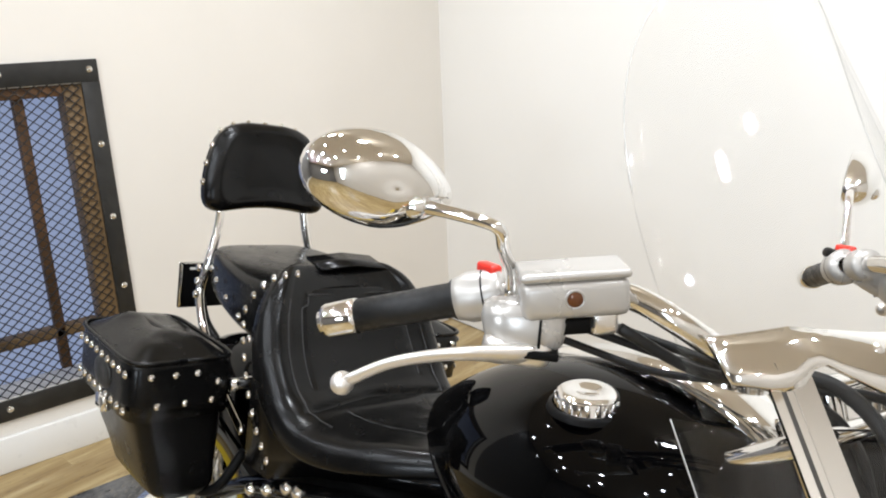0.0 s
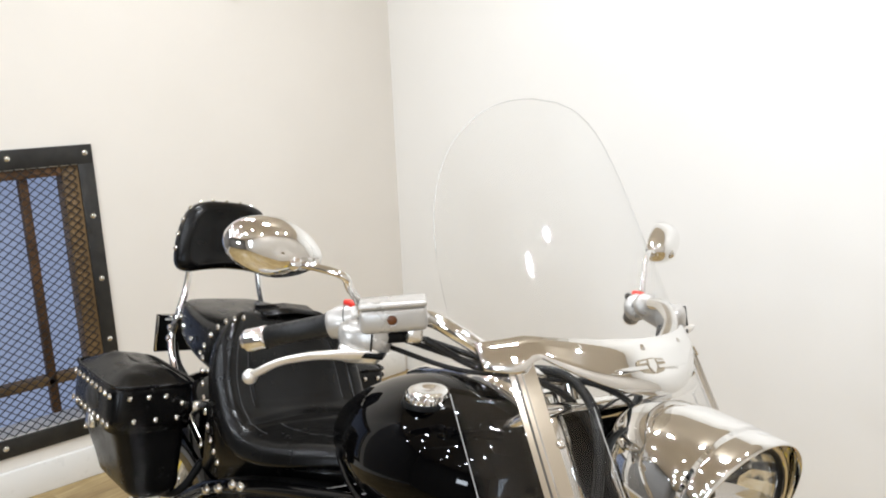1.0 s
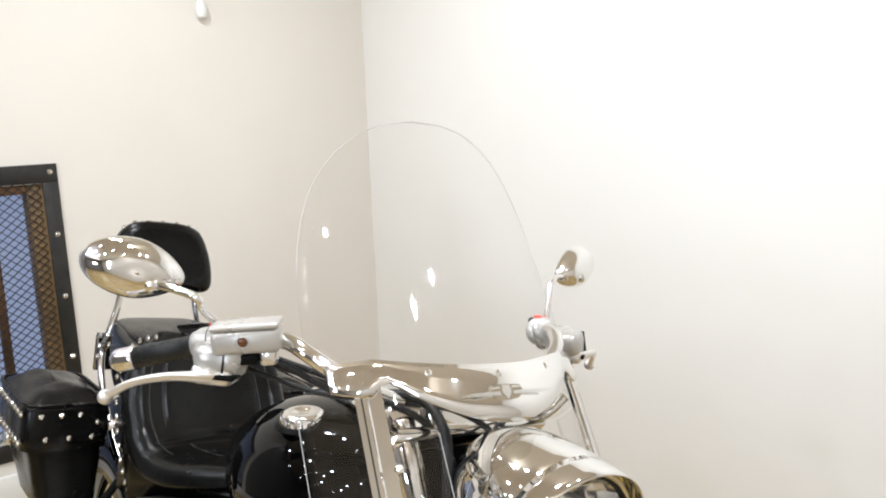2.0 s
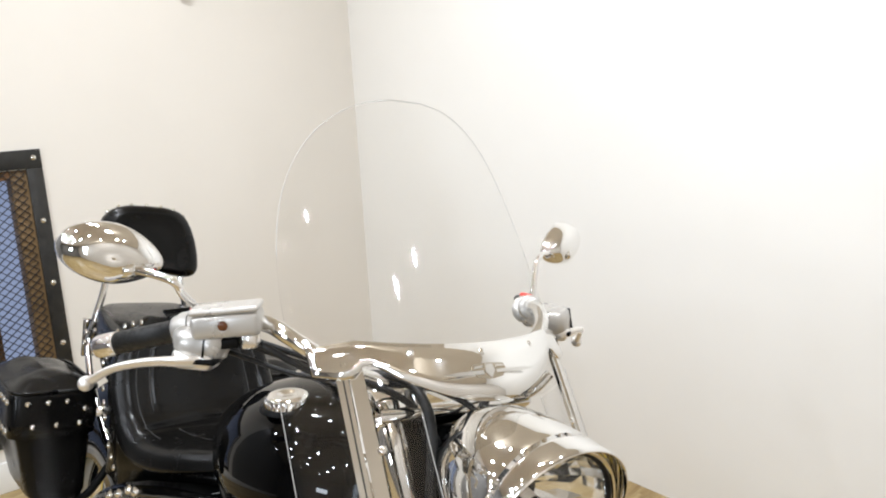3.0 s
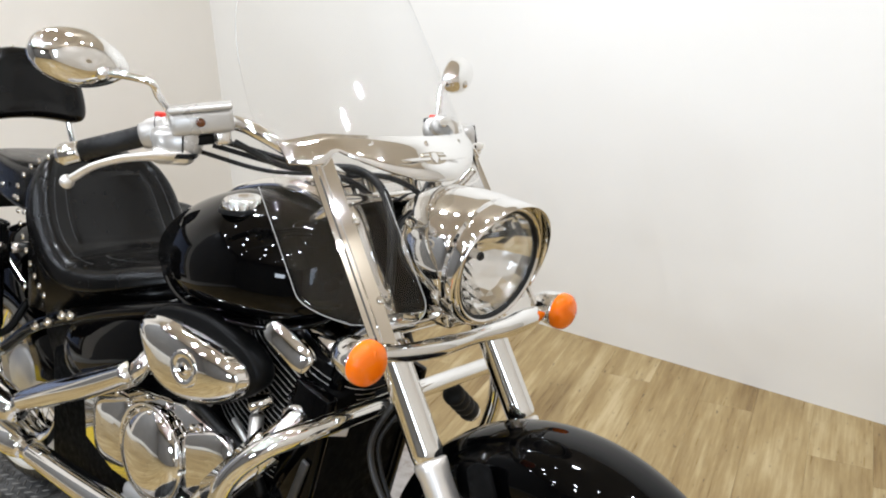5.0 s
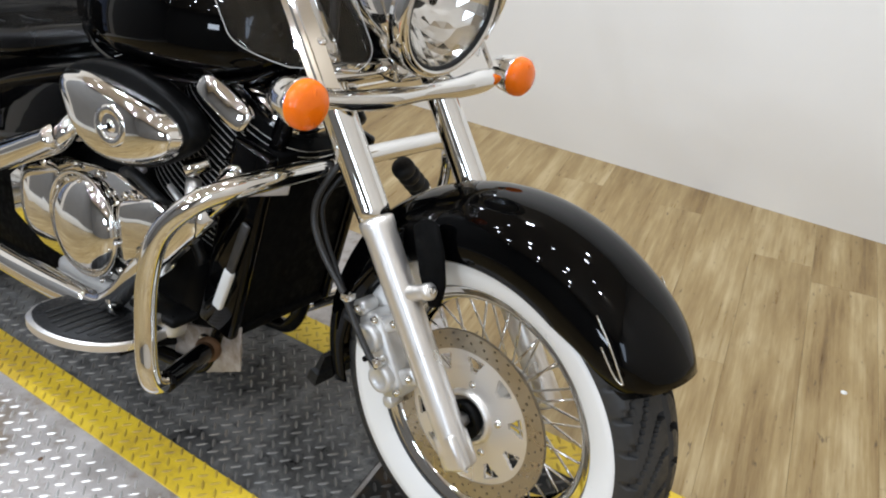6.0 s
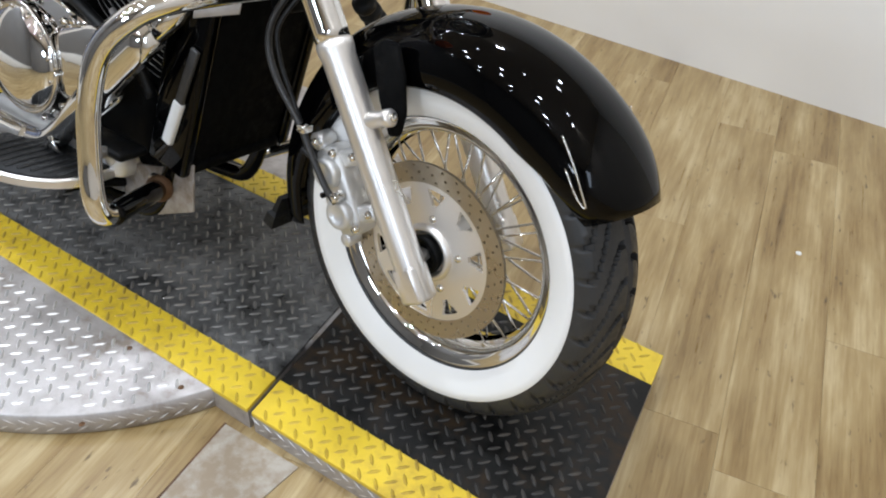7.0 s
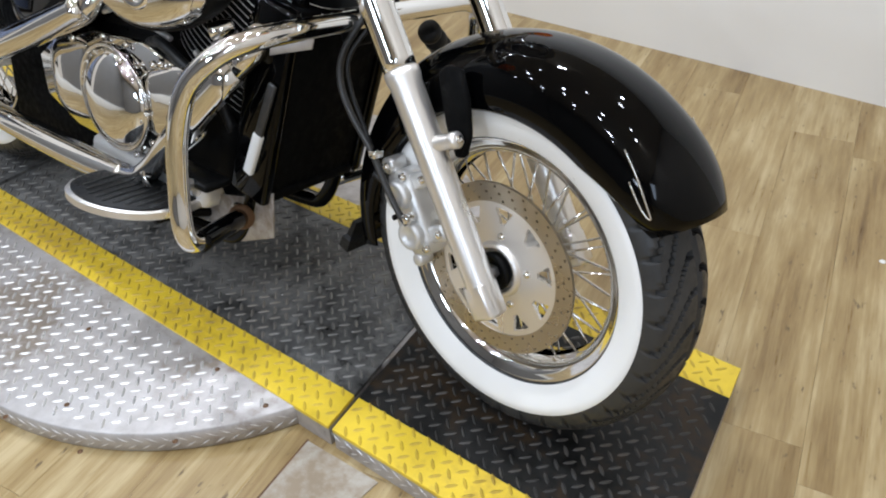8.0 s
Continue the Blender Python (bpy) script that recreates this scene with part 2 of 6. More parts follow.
BAREPLATE = plate("bare_tread_plate", (0.52, 0.495, 0.48), (0.43, 0.40, 0.38), (0.27, 0.225, 0.18), 0.5, 0.48, 0.5, 3.2, 0.6)
BARELUG = plate("bare_tread_lugs", (0.80, 0.78, 0.755), (0.72, 0.70, 0.67), (0.55, 0.52, 0.48), 0.55, 0.34)


def glow(name, colour, strength):
    n = Nodes(name)
    n.b.inputs["Base Color"].default_value = (0.1, 0.1, 0.1, 1)
    n.b.inputs["Emission Color"].default_value = (*colour, 1)
    n.b.inputs["Emission Strength"].default_value = strength
    return n.mat


DAYLIGHT = glow("daylight_beyond", (0.38, 0.47, 0.72), 0.55)


# ---- mesh helpers ----
def finish(bm, smooth=True):
    bmesh.ops.recalc_face_normals(bm, faces=bm.faces)
    for f in bm.faces:
        f.smooth = smooth
    return bm


def part(name, bm, material, parent=None, label="", m=None, smooth=True):
    """One bmesh as one mesh object, under a thing or a part."""
    me = bpy.data.meshes.new(name)
    finish(bm, smooth).to_mesh(me)
    bm.free()
    me.materials.append(material)
    return place(name, me, parent, label, m)


def place(name, me, parent=None, label="", m=None):
    ob = new(name, me)
    if parent is not None:
        ob.parent = parent
    if m is not None:
        ob.matrix_basis = m
    if label:
        tagged(ob, label)
    return ob


def mesh_of(name, bm, material, smooth=True):
    me = bpy.data.meshes.new(name)
    finish(bm, smooth).to_mesh(me)
    bm.free()
    me.materials.append(material)
    return me


def spline(points, steps=6):
    """Catmull-Rom through points, each a tuple of any length."""
    p = [np.array(q, float) for q in points]
    p = [2 * p[0] - p[1], *p, 2 * p[-1] - p[-2]]
    out = []
    for i in range(1, len(p) - 2):
        a, b, c, d = p[i - 1 : i + 3]
        for s in range(steps):
            t = s / steps
            out.append(0.5 * (2 * b + (c - a) * t + (2 * a - 5 * b + 4 * c - d) * t * t + (3 * b - a - 3 * c + d) * t**3))
    out.append(p[-2])
    return out


def loft(rings, caps=True, closed=False, bm=None, ring_closed=True):
    bm = bm or bmesh.new()
    rows = [[bm.verts.new(Vector(q)) for q in ring] for ring in rings]
    pairs = list(zip(rows, rows[1:])) + ([(rows[-1], rows[0])] if closed else [])
    for a, b in pairs:
        n = len(a)
        for i in range(n if ring_closed else n - 1):
            bm.faces.new((a[i], a[(i + 1) % n], b[(i + 1) % n], b[i]))
    if caps and not closed and ring_closed:
        bm.faces.new(rows[0])
        bm.faces.new(rows[-1][::-1])
    return bm


def tube(points, radius, seg=14, steps=6, flat=1.0, m=None, bm=None):
    """A round bar along points; radius may be one value or one per point."""
    rad = radius if isinstance(radius, (list, tuple)) else [radius] * len(points)
    line = spline([(*p, r) for p, r in zip(points, rad)], steps) if steps else [np.array((*p, r), float) for p, r in zip(points, rad)]
    co, rings, side = [Vector(q[:3]) for q in line], [], None
    for i, q in enumerate(line):
        ahead = (co[min(i + 1, len(co) - 1)] - co[max(i - 1, 0)]).normalized()
        side = side or ahead.orthogonal()
        side = (side - ahead * side.dot(ahead)).normalized()
        up = ahead.cross(side)
        rings.append([co[i] + (side * math.cos(a) + up * math.sin(a) * flat) * q[3] for a in (2 * math.pi * k / seg for k in range(seg))])
    if m is not None:
        rings = [[m @ v for v in r] for r in rings]
    return loft(rings, bm=bm)


def lathe(profile, seg=48, m=Matrix(), arc=(0.0, 360.0), closed_profile=False, bm=None, capped=False):
    """Profile of (radius, height) turned round the local z axis."""
    full = abs(arc[1] - arc[0]) >= 359.9
    n = seg if full else seg + 1
    bm = bm or bmesh.new()
    cols = []
    for k in range(n):
        a = radians(arc[0] + (arc[1] - arc[0]) * k / seg)
        cols.append([bm.verts.new(m @ Vector((r * math.cos(a), r * math.sin(a), h))) for r, h in profile])
    for k in range(seg):
        a, b = cols[k], cols[(k + 1) % n]
        cnt = len(profile)
        for i in range(cnt if closed_profile else cnt - 1):
            j = (i + 1) % cnt
            bm.faces.new((a[i], b[i], b[j], a[j]))
    bmesh.ops.remove_doubles(bm, verts=bm.verts, dist=1e-6)
    if capped:
        bmesh.ops.holes_fill(bm, edges=bm.edges, sides=seg + 2)
    return bm


def axis(a, b):
    """The pose whose z axis runs from a to b."""
    a, b = Vector(a), Vector(b)
    return Matrix.Translation(a) @ (b - a).to_track_quat("Z", "Y").to_matrix().to_4x4()


def rod(a, b, r, seg=20, edge=0.15, m=Matrix(), bm=None):
    """A straight bar with chamfered ends."""
    d, e = (Vector(b) - Vector(a)).length, r * edge
    return lathe([(0, 0), (r - e, 0), (r, e), (r, d - e), (r - e, d), (0, d)], seg, m @ axis(a, b), bm=bm)


def rbox(lo, hi, r=0.004, m=Matrix(), seg=2, bm=None):
    """A box with rounded edges."""
    own = bmesh.new()
    bmesh.ops.create_cube(own, size=1)
    lo, hi = Vector(lo), Vector(hi)
    for v in own.verts:
        v.co = (lo + hi) / 2 + Vector([a * b for a, b in zip(v.co, hi - lo)])
    if r:
        bmesh.ops.bevel(own, geom=own.edges[:], offset=r, segments=seg, affect="EDGES", profile=0.5)
    bmesh.ops.transform(own, matrix=m, verts=own.verts)
    if bm is None:
        return own
    me = bpy.data.meshes.new("joined")
    own.to_mesh(me)
    bm.from_mesh(me)
    own.free()
    bpy.data.meshes.remove(me)
    return bm


def oval(centre, u, v, a, b, n=28, power=2.0):
    """A closed ring: a superellipse of half-sizes a, b along the directions u, v."""
    out = []
    for k in range(n):
        t = 2 * math.pi * k / n
        c, s = math.cos(t), math.sin(t)
        out.append(Vector(centre) + Vector(u) * a * math.copysign(abs(c) ** (2 / power), c) + Vector(v) * b * math.copysign(abs(s) ** (2 / power), s))
    return out


def dome(centre, outward, u, a, b, height, n=32, rings=8, power=2.2, lip=0.006):
    """A shallow rounded cover with a rolled rim."""
    o, u = Vector(outward).normalized(), Vector(u).normalized()
    v = o.cross(u)
    rows = [oval(centre, u, v, a, b, n, power), oval(Vector(centre) + o * lip, u, v, a, b, n, power)]
    for k in range(1, rings):
        t = k / rings * math.pi / 2
        rows.append(oval(Vector(centre) + o * (lip + height * math.sin(t)), u, v, a * math.cos(t) ** 0.8, b * math.cos(t) ** 0.8, n, power))
    return loft(rows)


def strip(poly, depth, m=Matrix(), r=0.0):
    """A flat plate: an outline in local x, y, thickened along z."""
    bm = bmesh.new()
    low = [bm.verts.new(m @ Vector((x, y, 0))) for x, y in poly]
    top = [bm.verts.new(m @ Vector((x, y, depth))) for x, y in poly]
    bm.faces.new(low[::-1])
    bm.faces.new(top)
    for i in range(len(poly)):
        j = (i + 1) % len(poly)
        bm.faces.new((low[i], low[j], top[j], top[i]))
    if r:
        bmesh.ops.bevel(bm, geom=bm.edges[:], offset=r, segments=1, affect="EDGES")
    return bm


def mirror(bm):
    """The same piece for the other side of the bike."""
    own = bm.copy()
    for v in own.verts:
        v.co.y = -v.co.y
    return own


# ---- room ----
WX, WY = -2.775, 1.985
TILTW = -0.0195
tagged(part("floor", rbox((-2.9, -4.2, -0.06), (1.9, 2.3, -0.006), 0, seg=1), WOOD, smooth=False), "light oak vinyl plank floor with darker grain streaks", "floor", kind="structure")


def wall_with_hole(name, x0, x1, hole, material, label):
    """The wall along y at x0..x1, with one opening (y0, y1, z0, z1)."""
    y0, y1, z0, z1 = hole
    bm = bmesh.new()
    for lo, hi in (((x0, -0.95, 0), (x1, y0, 3.2)), ((x0, y1, 0), (x1, 2.3, 3.2)), ((x0, y0, 0), (x1, y1, z0)), ((x0, y0, z1), (x1, y1, 3.2))):
        rbox(lo, hi, 0, seg=1, bm=bm)
    return tagged(part(name, bm, material, smooth=False), label, "wall", kind="structure")


HOLE = (-0.66, 0.452, 0.262, 1.30)
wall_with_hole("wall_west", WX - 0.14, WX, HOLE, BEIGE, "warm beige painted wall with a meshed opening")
tagged(part("wall_north", rbox((-3.2, 0, 0), (1.95, 0.15, 3.2), 0, Matrix.Translation((0, WY, 0)) @ Matrix.Rotation(math.atan(TILTW), 4, "Z"), 1), WHITE, smooth=False), "plain white painted wall behind the bike", "wall", kind="structure")
# unseen rest of the west wall, darkened only to deepen reflections
tagged(part("wall_west_2", rbox((WX - 0.14, -4.2, 0), (WX, -0.953, 3.2), 0, seg=1), DIM, smooth=False), "unseen wall, coloured dark grey to deepen reflections", "wall", kind="structure")
tagged(part("wall_east", rbox((1.75, -4.2, 0), (1.9, 2.3, 3.2), 0, seg=1), TAN, smooth=False), "plain tan painted wall", "wall", kind="structure")
# unseen wall behind the viewer, kept dark for the same reflections
tagged(part("wall_south", rbox((-2.9, -4.35, 0), (1.9, -4.2, 3.2), 0, seg=1), DIM, smooth=False), "unseen wall, coloured dark grey to deepen reflections", "wall", kind="structure")
tagged(part("ceiling", rbox((-2.9, -4.3, 2.78), (1.9, 2.3, 2.88), 0, seg=1), DARK, smooth=False), "plain tan painted ceiling", "ceiling", kind="structure")
tagged(part("baseboard", rbox((WX, -4.2, 0), (WX + 0.02, WY + 0.03, 0.13), 0.004), BASEPAINT), "white painted wooden baseboard", "baseboard", kind="structure")

# the meshed opening: flat steel surround with bolts, expanded mesh, wooden lining, a pane of daylight behind
opening = tagged(new("window_1"), "dark steel framed opening with expanded metal mesh and old wooden lining", "window", kind="structure")
FY0, FY1, FZ0, FZ1 = -0.74, 0.507, 0.185, 1.378
for lo, hi in (((FY0, FZ1 - 0.075), (FY1, FZ1)), ((FY0, FZ0), (FY1, FZ0 + 0.075)), ((FY1 - 0.06, FZ0 + 0.075), (FY1, FZ1 - 0.075)), ((FY0, FZ0 + 0.075), (FY0 + 0.06, FZ1 - 0.075))):
    part("frame_bar", rbox((WX + 0.001, lo[0], lo[1]), (WX + 0.011, hi[0], hi[1]), 0.0015), FRAMESTEEL, opening)
bolt_mesh = mesh_of("bolt", lathe([(0, 0.007), (0.006, 0.006), (0.011, 0.002), (0.012, 0)], 14), CHROME)
for y, z in [(FY1 - 0.028, z) for z in (1.345, 1.09, 0.83, 0.57, 0.31)] + [(y, 1.345) for y in (0.2, -0.1, -0.4)] + [(y, 0.225) for y in (0.34, 0.04, -0.26)]:
    place("bolt", bolt_mesh, opening, m=Matrix.Translation((WX + 0.011, y, z)) @ Matrix.Rotation(radians(90), 4, "Y"))
for name, lo, hi, mt in (
    ("wood_lining", (WX - 0.10, 0.388, 0.264), (WX - 0.008, 0.451, 1.298), OLDWOOD),
    ("wood_lining", (WX - 0.10, -0.66, 1.262), (WX - 0.008, 0.387, 1.298), RUST),
    ("sill_bar", (WX - 0.09, -0.66, 0.42), (WX - 0.03, 0.383, 0.455), OLDWOOD),
    ("perforated_upright", (WX - 0.07, 0.235, 0.30), (WX - 0.03, 0.268, 1.26), RUST),
):
    part(name, rbox(lo, hi, 0.003), mt, opening)


def expanded_mesh(y0, y1, z0, z1, pitch_y=0.040, pitch_z=0.0165, w=0.0021):
    """Expanded metal: crossing zigzag strands that form flat diamonds."""
    verts, faces = [], []
    rows = int((z1 - z0) / pitch_z)
    cols = int((y1 - y0) / (pitch_y / 2))
    for r in range(rows):
        for c in range(cols):
            ya, yb = y0 + c * pitch_y / 2, y0 + (c + 1) * pitch_y / 2
            up = (r + c) % 2
            za, zb = z0 + (r + (0 if up else 1)) * pitch_z, z0 + (r + (1 if up else 0)) * pitch_z
            i = len(verts)
            for x in (-0.0025, 0.0025):
                verts += [(x, ya, za - w), (x, yb, zb - w), (x, yb, zb + w), (x, ya, za + w)]
            faces += [(i + 4, i + 5, i + 6, i + 7), (i + 3, i + 2, i + 6, i + 7), (i, i + 1, i + 5, i + 4), (i + 3, i + 2, i + 1, i)]
    me = bpy.data.meshes.new("expanded_mesh")
    me.from_pydata(verts, [], faces)
    me.materials.append(MESHSTEEL)
    return me


tagged(place("expanded_mesh", expanded_mesh(-0.66, 0.455, 0.262, 1.302), opening, "dark expanded metal mesh", Matrix.Translation((WX - 0.002, 0, 0))), kind="stuff")
tagged(part("backdrop", rbox((WX - 0.16, -0.9, 0.2), (WX - 0.145, 0.6, 1.4), 0, seg=1), DAYLIGHT, smooth=False), "pale blue daylight beyond the mesh", "backdrop", kind="structure")

sensor = tagged(part("wall_sensor", lathe([(0, -0.03), (0.014, -0.028), (0.021, -0.018), (0.023, 0.0), (0.02, 0.035), (0.011, 0.05), (0.011, 0.06), (0, 0.06)], 24, Matrix.Translation((WX + 0.03, 1.17, 2.0))), WHITEPL), "small white plastic sensor hanging on the beige wall", "sensor")
part("cable", tube([(WX + 0.03, 1.17, 2.05), (WX + 0.025, 1.16, 2.3), (WX + 0.02, 1.16, 2.5), (WX + 0.02, 1.16, 2.775)], 0.006, 8), WHITEPL, sensor)
part("bracket", rbox((WX + 0.0, 1.155, 1.99), (WX + 0.03, 1.185, 2.02), 0.003), WHITEPL, sensor)

# ---- tread plate platform with a round turntable ----
TOP, EDGE0, EDGE1, END, BAND = 0.058, 0.0, 0.573, 0.611, 0.086
RC, RR = (-0.655, 0.32), 0.655
deck = tagged(new("display_platform"), "low black tread plate platform with yellow edges and round turntable", "platform")


def lug_field(name, inside, origin, size, pitch=0.0348, top=TOP):
    """Raised tread lugs in two interlaced lattices, the lugs of one square to those of the other, where inside(x, y) holds."""
    verts, faces = [], []
    nx, ny = int(size[0] / pitch) + 1, int(size[1] / pitch) + 1
    for i, j, half in ((i, j, h) for i in range(nx) for j in range(ny) for h in (0, 1)):
        x, y = origin[0] + (i + 0.25 + 0.5 * half) * pitch, origin[1] + (j + 0.25 + 0.5 * half) * pitch
        if not inside(x, y) or y > origin[1] + size[1] - 0.004:
            continue
        a = (0.79 if half else -0.79) + random.uniform(-0.03, 0.03)
        c, s = math.cos(a), math.sin(a)
        k = len(verts)
        for u, v, z in ((-0.0132, 0, 0), (-0.006, 0.0034, 0), (0.006, 0.0034, 0), (0.0132, 0, 0), (0.006, -0.0034, 0), (-0.006, -0.0034, 0), (-0.0085, 0, 0.0019), (0.0085, 0, 0.0019)):
            verts.append((x + u * c - v * s, y + u * s + v * c, top + z))
        faces += [(k, k + 6, k + 1), (k + 1, k + 6, k + 7, k + 2), (k + 2, k + 7, k + 3), (k + 3, k + 7, k + 4), (k + 4, k + 7, k + 6, k + 5), (k + 5, k + 6, k)]
    me = bpy.data.meshes.new(name)
    me.from_pydata(verts, [], faces)
    return me


def lugs(name, inside, origin, size, material, label, top=TOP):
    me = lug_field(name, inside, origin, size, top=top)
    me.materials.append(material)
    tagged(place(name, me, deck, label), kind="stuff")


def joint(y):
    """The middle of the joint between the two near plates, which runs slightly askew."""
    return 0.009 - 0.105 * y


def slab(a, b, y0, y1, z0, z1):
    """A deck piece; the platform's free end and its near joint are cut slightly askew."""
    def cut(x, y):
        return x - 0.094 * (y - 0.2) if x == END else x + joint(y) if abs(x) < 0.01 else x

    return strip([(cut(a, y0), y0), (cut(b, y0), y0), (cut(b, y1), y1), (cut(a, y1), y1)], z1 - z0, Matrix.Translation((0, 0, z0)), 0.001)


for a, b in ((0.0055, END), (-1.296, -0.0055), (-2.35, -1.310)):
    part("deck_panel", slab(a, b, EDGE0 + BAND, EDGE1 - BAND, TOP - 0.01, TOP), BLACKPLATE if a > 0 else DUSTSHEENPLATE, deck, "" if a > 0 else "dusty stained black tread plate with sheen in its colour", smooth=False)
    part("edge_band", slab(a, b, EDGE0, EDGE0 + BAND, TOP - 0.01, TOP), YELLOW, deck, "yellow painted edge", smooth=False)
    part("edge_band", slab(a, b, EDGE1 - BAND, EDGE1, TOP - 0.01, TOP), YELLOW, deck, "yellow painted edge", smooth=False)
    part("deck_skirt", slab(a, b, EDGE0 + 0.002, EDGE1 - 0.002, 0, TOP - 0.0102), BAREPLATE, deck, "bare metal side", smooth=False)
part("turntable_disc", lathe([(0, TOP - 0.004), (RR - 0.004, TOP - 0.004), (RR, TOP - 0.006), (RR, 0.004), (RR - 0.004, 0), (0, 0)], 160, Matrix.Translation((RC[0], RC[1], 0))), BAREPLATE, deck, "bare metal round turntable")
lugs("tread_lug", lambda x, y: x < END - 0.02 - 0.094 * (y - 0.2) and x > joint(y) + 0.018, (-0.035, EDGE0 + BAND + 0.004), (0.655, EDGE1 - 2 * BAND - 0.006), BLACKLUG, "worn black lugs")
lugs("tread_lug", lambda x, y: x < joint(y) - 0.018 and abs(x + 1.304) > 0.018, (-2.3, EDGE0 + BAND + 0.004), (2.3, EDGE1 - 2 * BAND - 0.006), DUSTSHEENLUG, "dusty black lugs with sheen in their colour")
lugs("tread_lug", lambda x, y: x < END - 0.02 - 0.094 * (y - 0.2) and abs(x - joint(y)) > 0.018, (-1.5, EDGE0 + 0.001), (2.1, BAND), YELLOWLUG, "yellow painted lugs")
lugs("tread_lug", lambda x, y: x < END - 0.02 - 0.094 * (y - 0.2) and abs(x - joint(y)) > 0.018, (-1.5, EDGE1 - BAND + 0.001), (2.1, BAND), YELLOWLUG, "yellow painted lugs")
lugs("tread_lug", lambda x, y: math.hypot(x - RC[0], y - RC[1]) < RR - 0.02 and y < EDGE0 - 0.012, (-1.3, -0.35), (1.3, 0.345), BARELUG, "bare metal lugs", top=TOP - 0.004)


def rim_lugs():
    """Lugs on the upright rims of the turntable and the platform."""
    verts, faces = [], []

    def one(o, u, out):
        v = Vector((0, 0, 1))
        for row, sgn in ((0.017, 1), (0.036, -1)):
            k = len(verts)
            for a, b, d in ((-0.011, -0.007 * sgn, 0), (0.001, -0.002, 0.0), (0.011, 0.007 * sgn, 0), (-0.001, 0.002, 0), (0, 0, 0.0016)):
                verts.append(tuple(Vector(o) + Vector(u) * (a + 0.013 * (sgn > 0)) + v * (row + b) + Vector(out) * d))
            faces.extend([(k, k + 1, k + 4), (k + 1, k + 2, k + 4), (k + 2, k + 3, k + 4), (k + 3, k, k + 4)])

    for k in range(150):
        a = 2 * math.pi * k / 150
        out = Vector((math.cos(a), math.sin(a), 0))
        o = Vector((RC[0], RC[1], 0)) + out * (RR + 0.0004)
        if o.y < -0.01:
            one(o, (-out.y, out.x, 0), out)
    for k in range(20):
        one((0.02 + k * 0.029, EDGE0 + 0.0015, 0), (1, 0, 0), (0, -1, 0))
    me = bpy.data.meshes.new("rim_lug")
    me.from_pydata(verts, [], faces)
    me.materials.append(BARELUG)
    tagged(place("rim_lug", me, deck, "bare metal lugs on the rim"), kind="stuff")


rim_lugs()
screw_mesh = mesh_of("screw", lathe([(0, 0.0015), (0.004, 0.0014), (0.0055, 0)], 12), RUST)
for x, y in ((-0.13, -0.03), (-0.45, -0.25), (-0.28, -0.02), (-0.60, -0.10), (-0.02, 0.04)):
    place("screw", screw_mesh, deck, m=Matrix.Translation((x, y, TOP - 0.003)))
for x, y in ((-0.205, -0.185), (-0.33, -0.30), (-0.52, -0.335)):
    place("screw", screw_mesh, deck, m=Matrix.Translation((x, y, TOP - 0.003)))
# a grey patch of bare floor where the platform pieces meet, with a dark joint along one side
PATCH = plate("worn_grey_floor", (0.50, 0.47, 0.42), (0.42, 0.375, 0.31), (0.30, 0.235, 0.16), 0.0, 0.5)
tagged(part("floor_patch", strip([(-0.040, -0.018), (-0.013, -0.24), (0.11, -0.20), (0.13, -0.012)], 0.0022, Matrix.Translation((0, 0, 0.0005))), PATCH, smooth=False), "worn grey patch of bare floor beside the platform", "floor patch", kind="structure")
tagged(part("floor_joint", strip([(-0.043, -0.016), (-0.011, -0.30), (-0.0075, -0.30), (-0.0395, -0.016)], 0.003, Matrix.Translation((0, 0, 0.0004))), RUST, smooth=False), "thin dark joint line in the floor", "floor joint", kind="structure")

# ---- the motorcycle: x forward, y to its left, z up, from the front tyre's foot; it leans on its stand ----
BASE = Matrix.Translation((0.2308, 0.2281, 0.0614))
BIKE = BASE @ Matrix.Rotation(radians(-12.0), 4, "X")
RAKE = radians(33.6)
STEM = Vector((-math.sin(RAKE), 0, math.cos(RAKE)))
STEERED = BASE @ Matrix.Rotation(radians(-14.0), 4, "X") @ Matrix.Translation((0.141, 0, 0)) @ Matrix.Rotation(radians(-8.75), 4, STEM) @ Matrix.Translation((-0.141, 0, 0))
FK = BIKE.inverted() @ STEERED
bike = tagged(new("motorcycle"), "black and chrome cruiser motorcycle with studded leather saddlebags on its stand", "motorcycle")
bike.matrix_basis = BIKE
RIGHT, LEFT = -1, 1


def fpart(name, bm, material, label="", smooth=True):
    """A part that turns with the handlebar."""
    return part(name, bm, material, bike, label, FK, smooth)


def bpart(name, bm, material, label="", smooth=True):
    return part(name, bm, material, bike, label, None, smooth)


ACROSS = Matrix.Rotation(radians(90), 4, "X")  # local z to -y


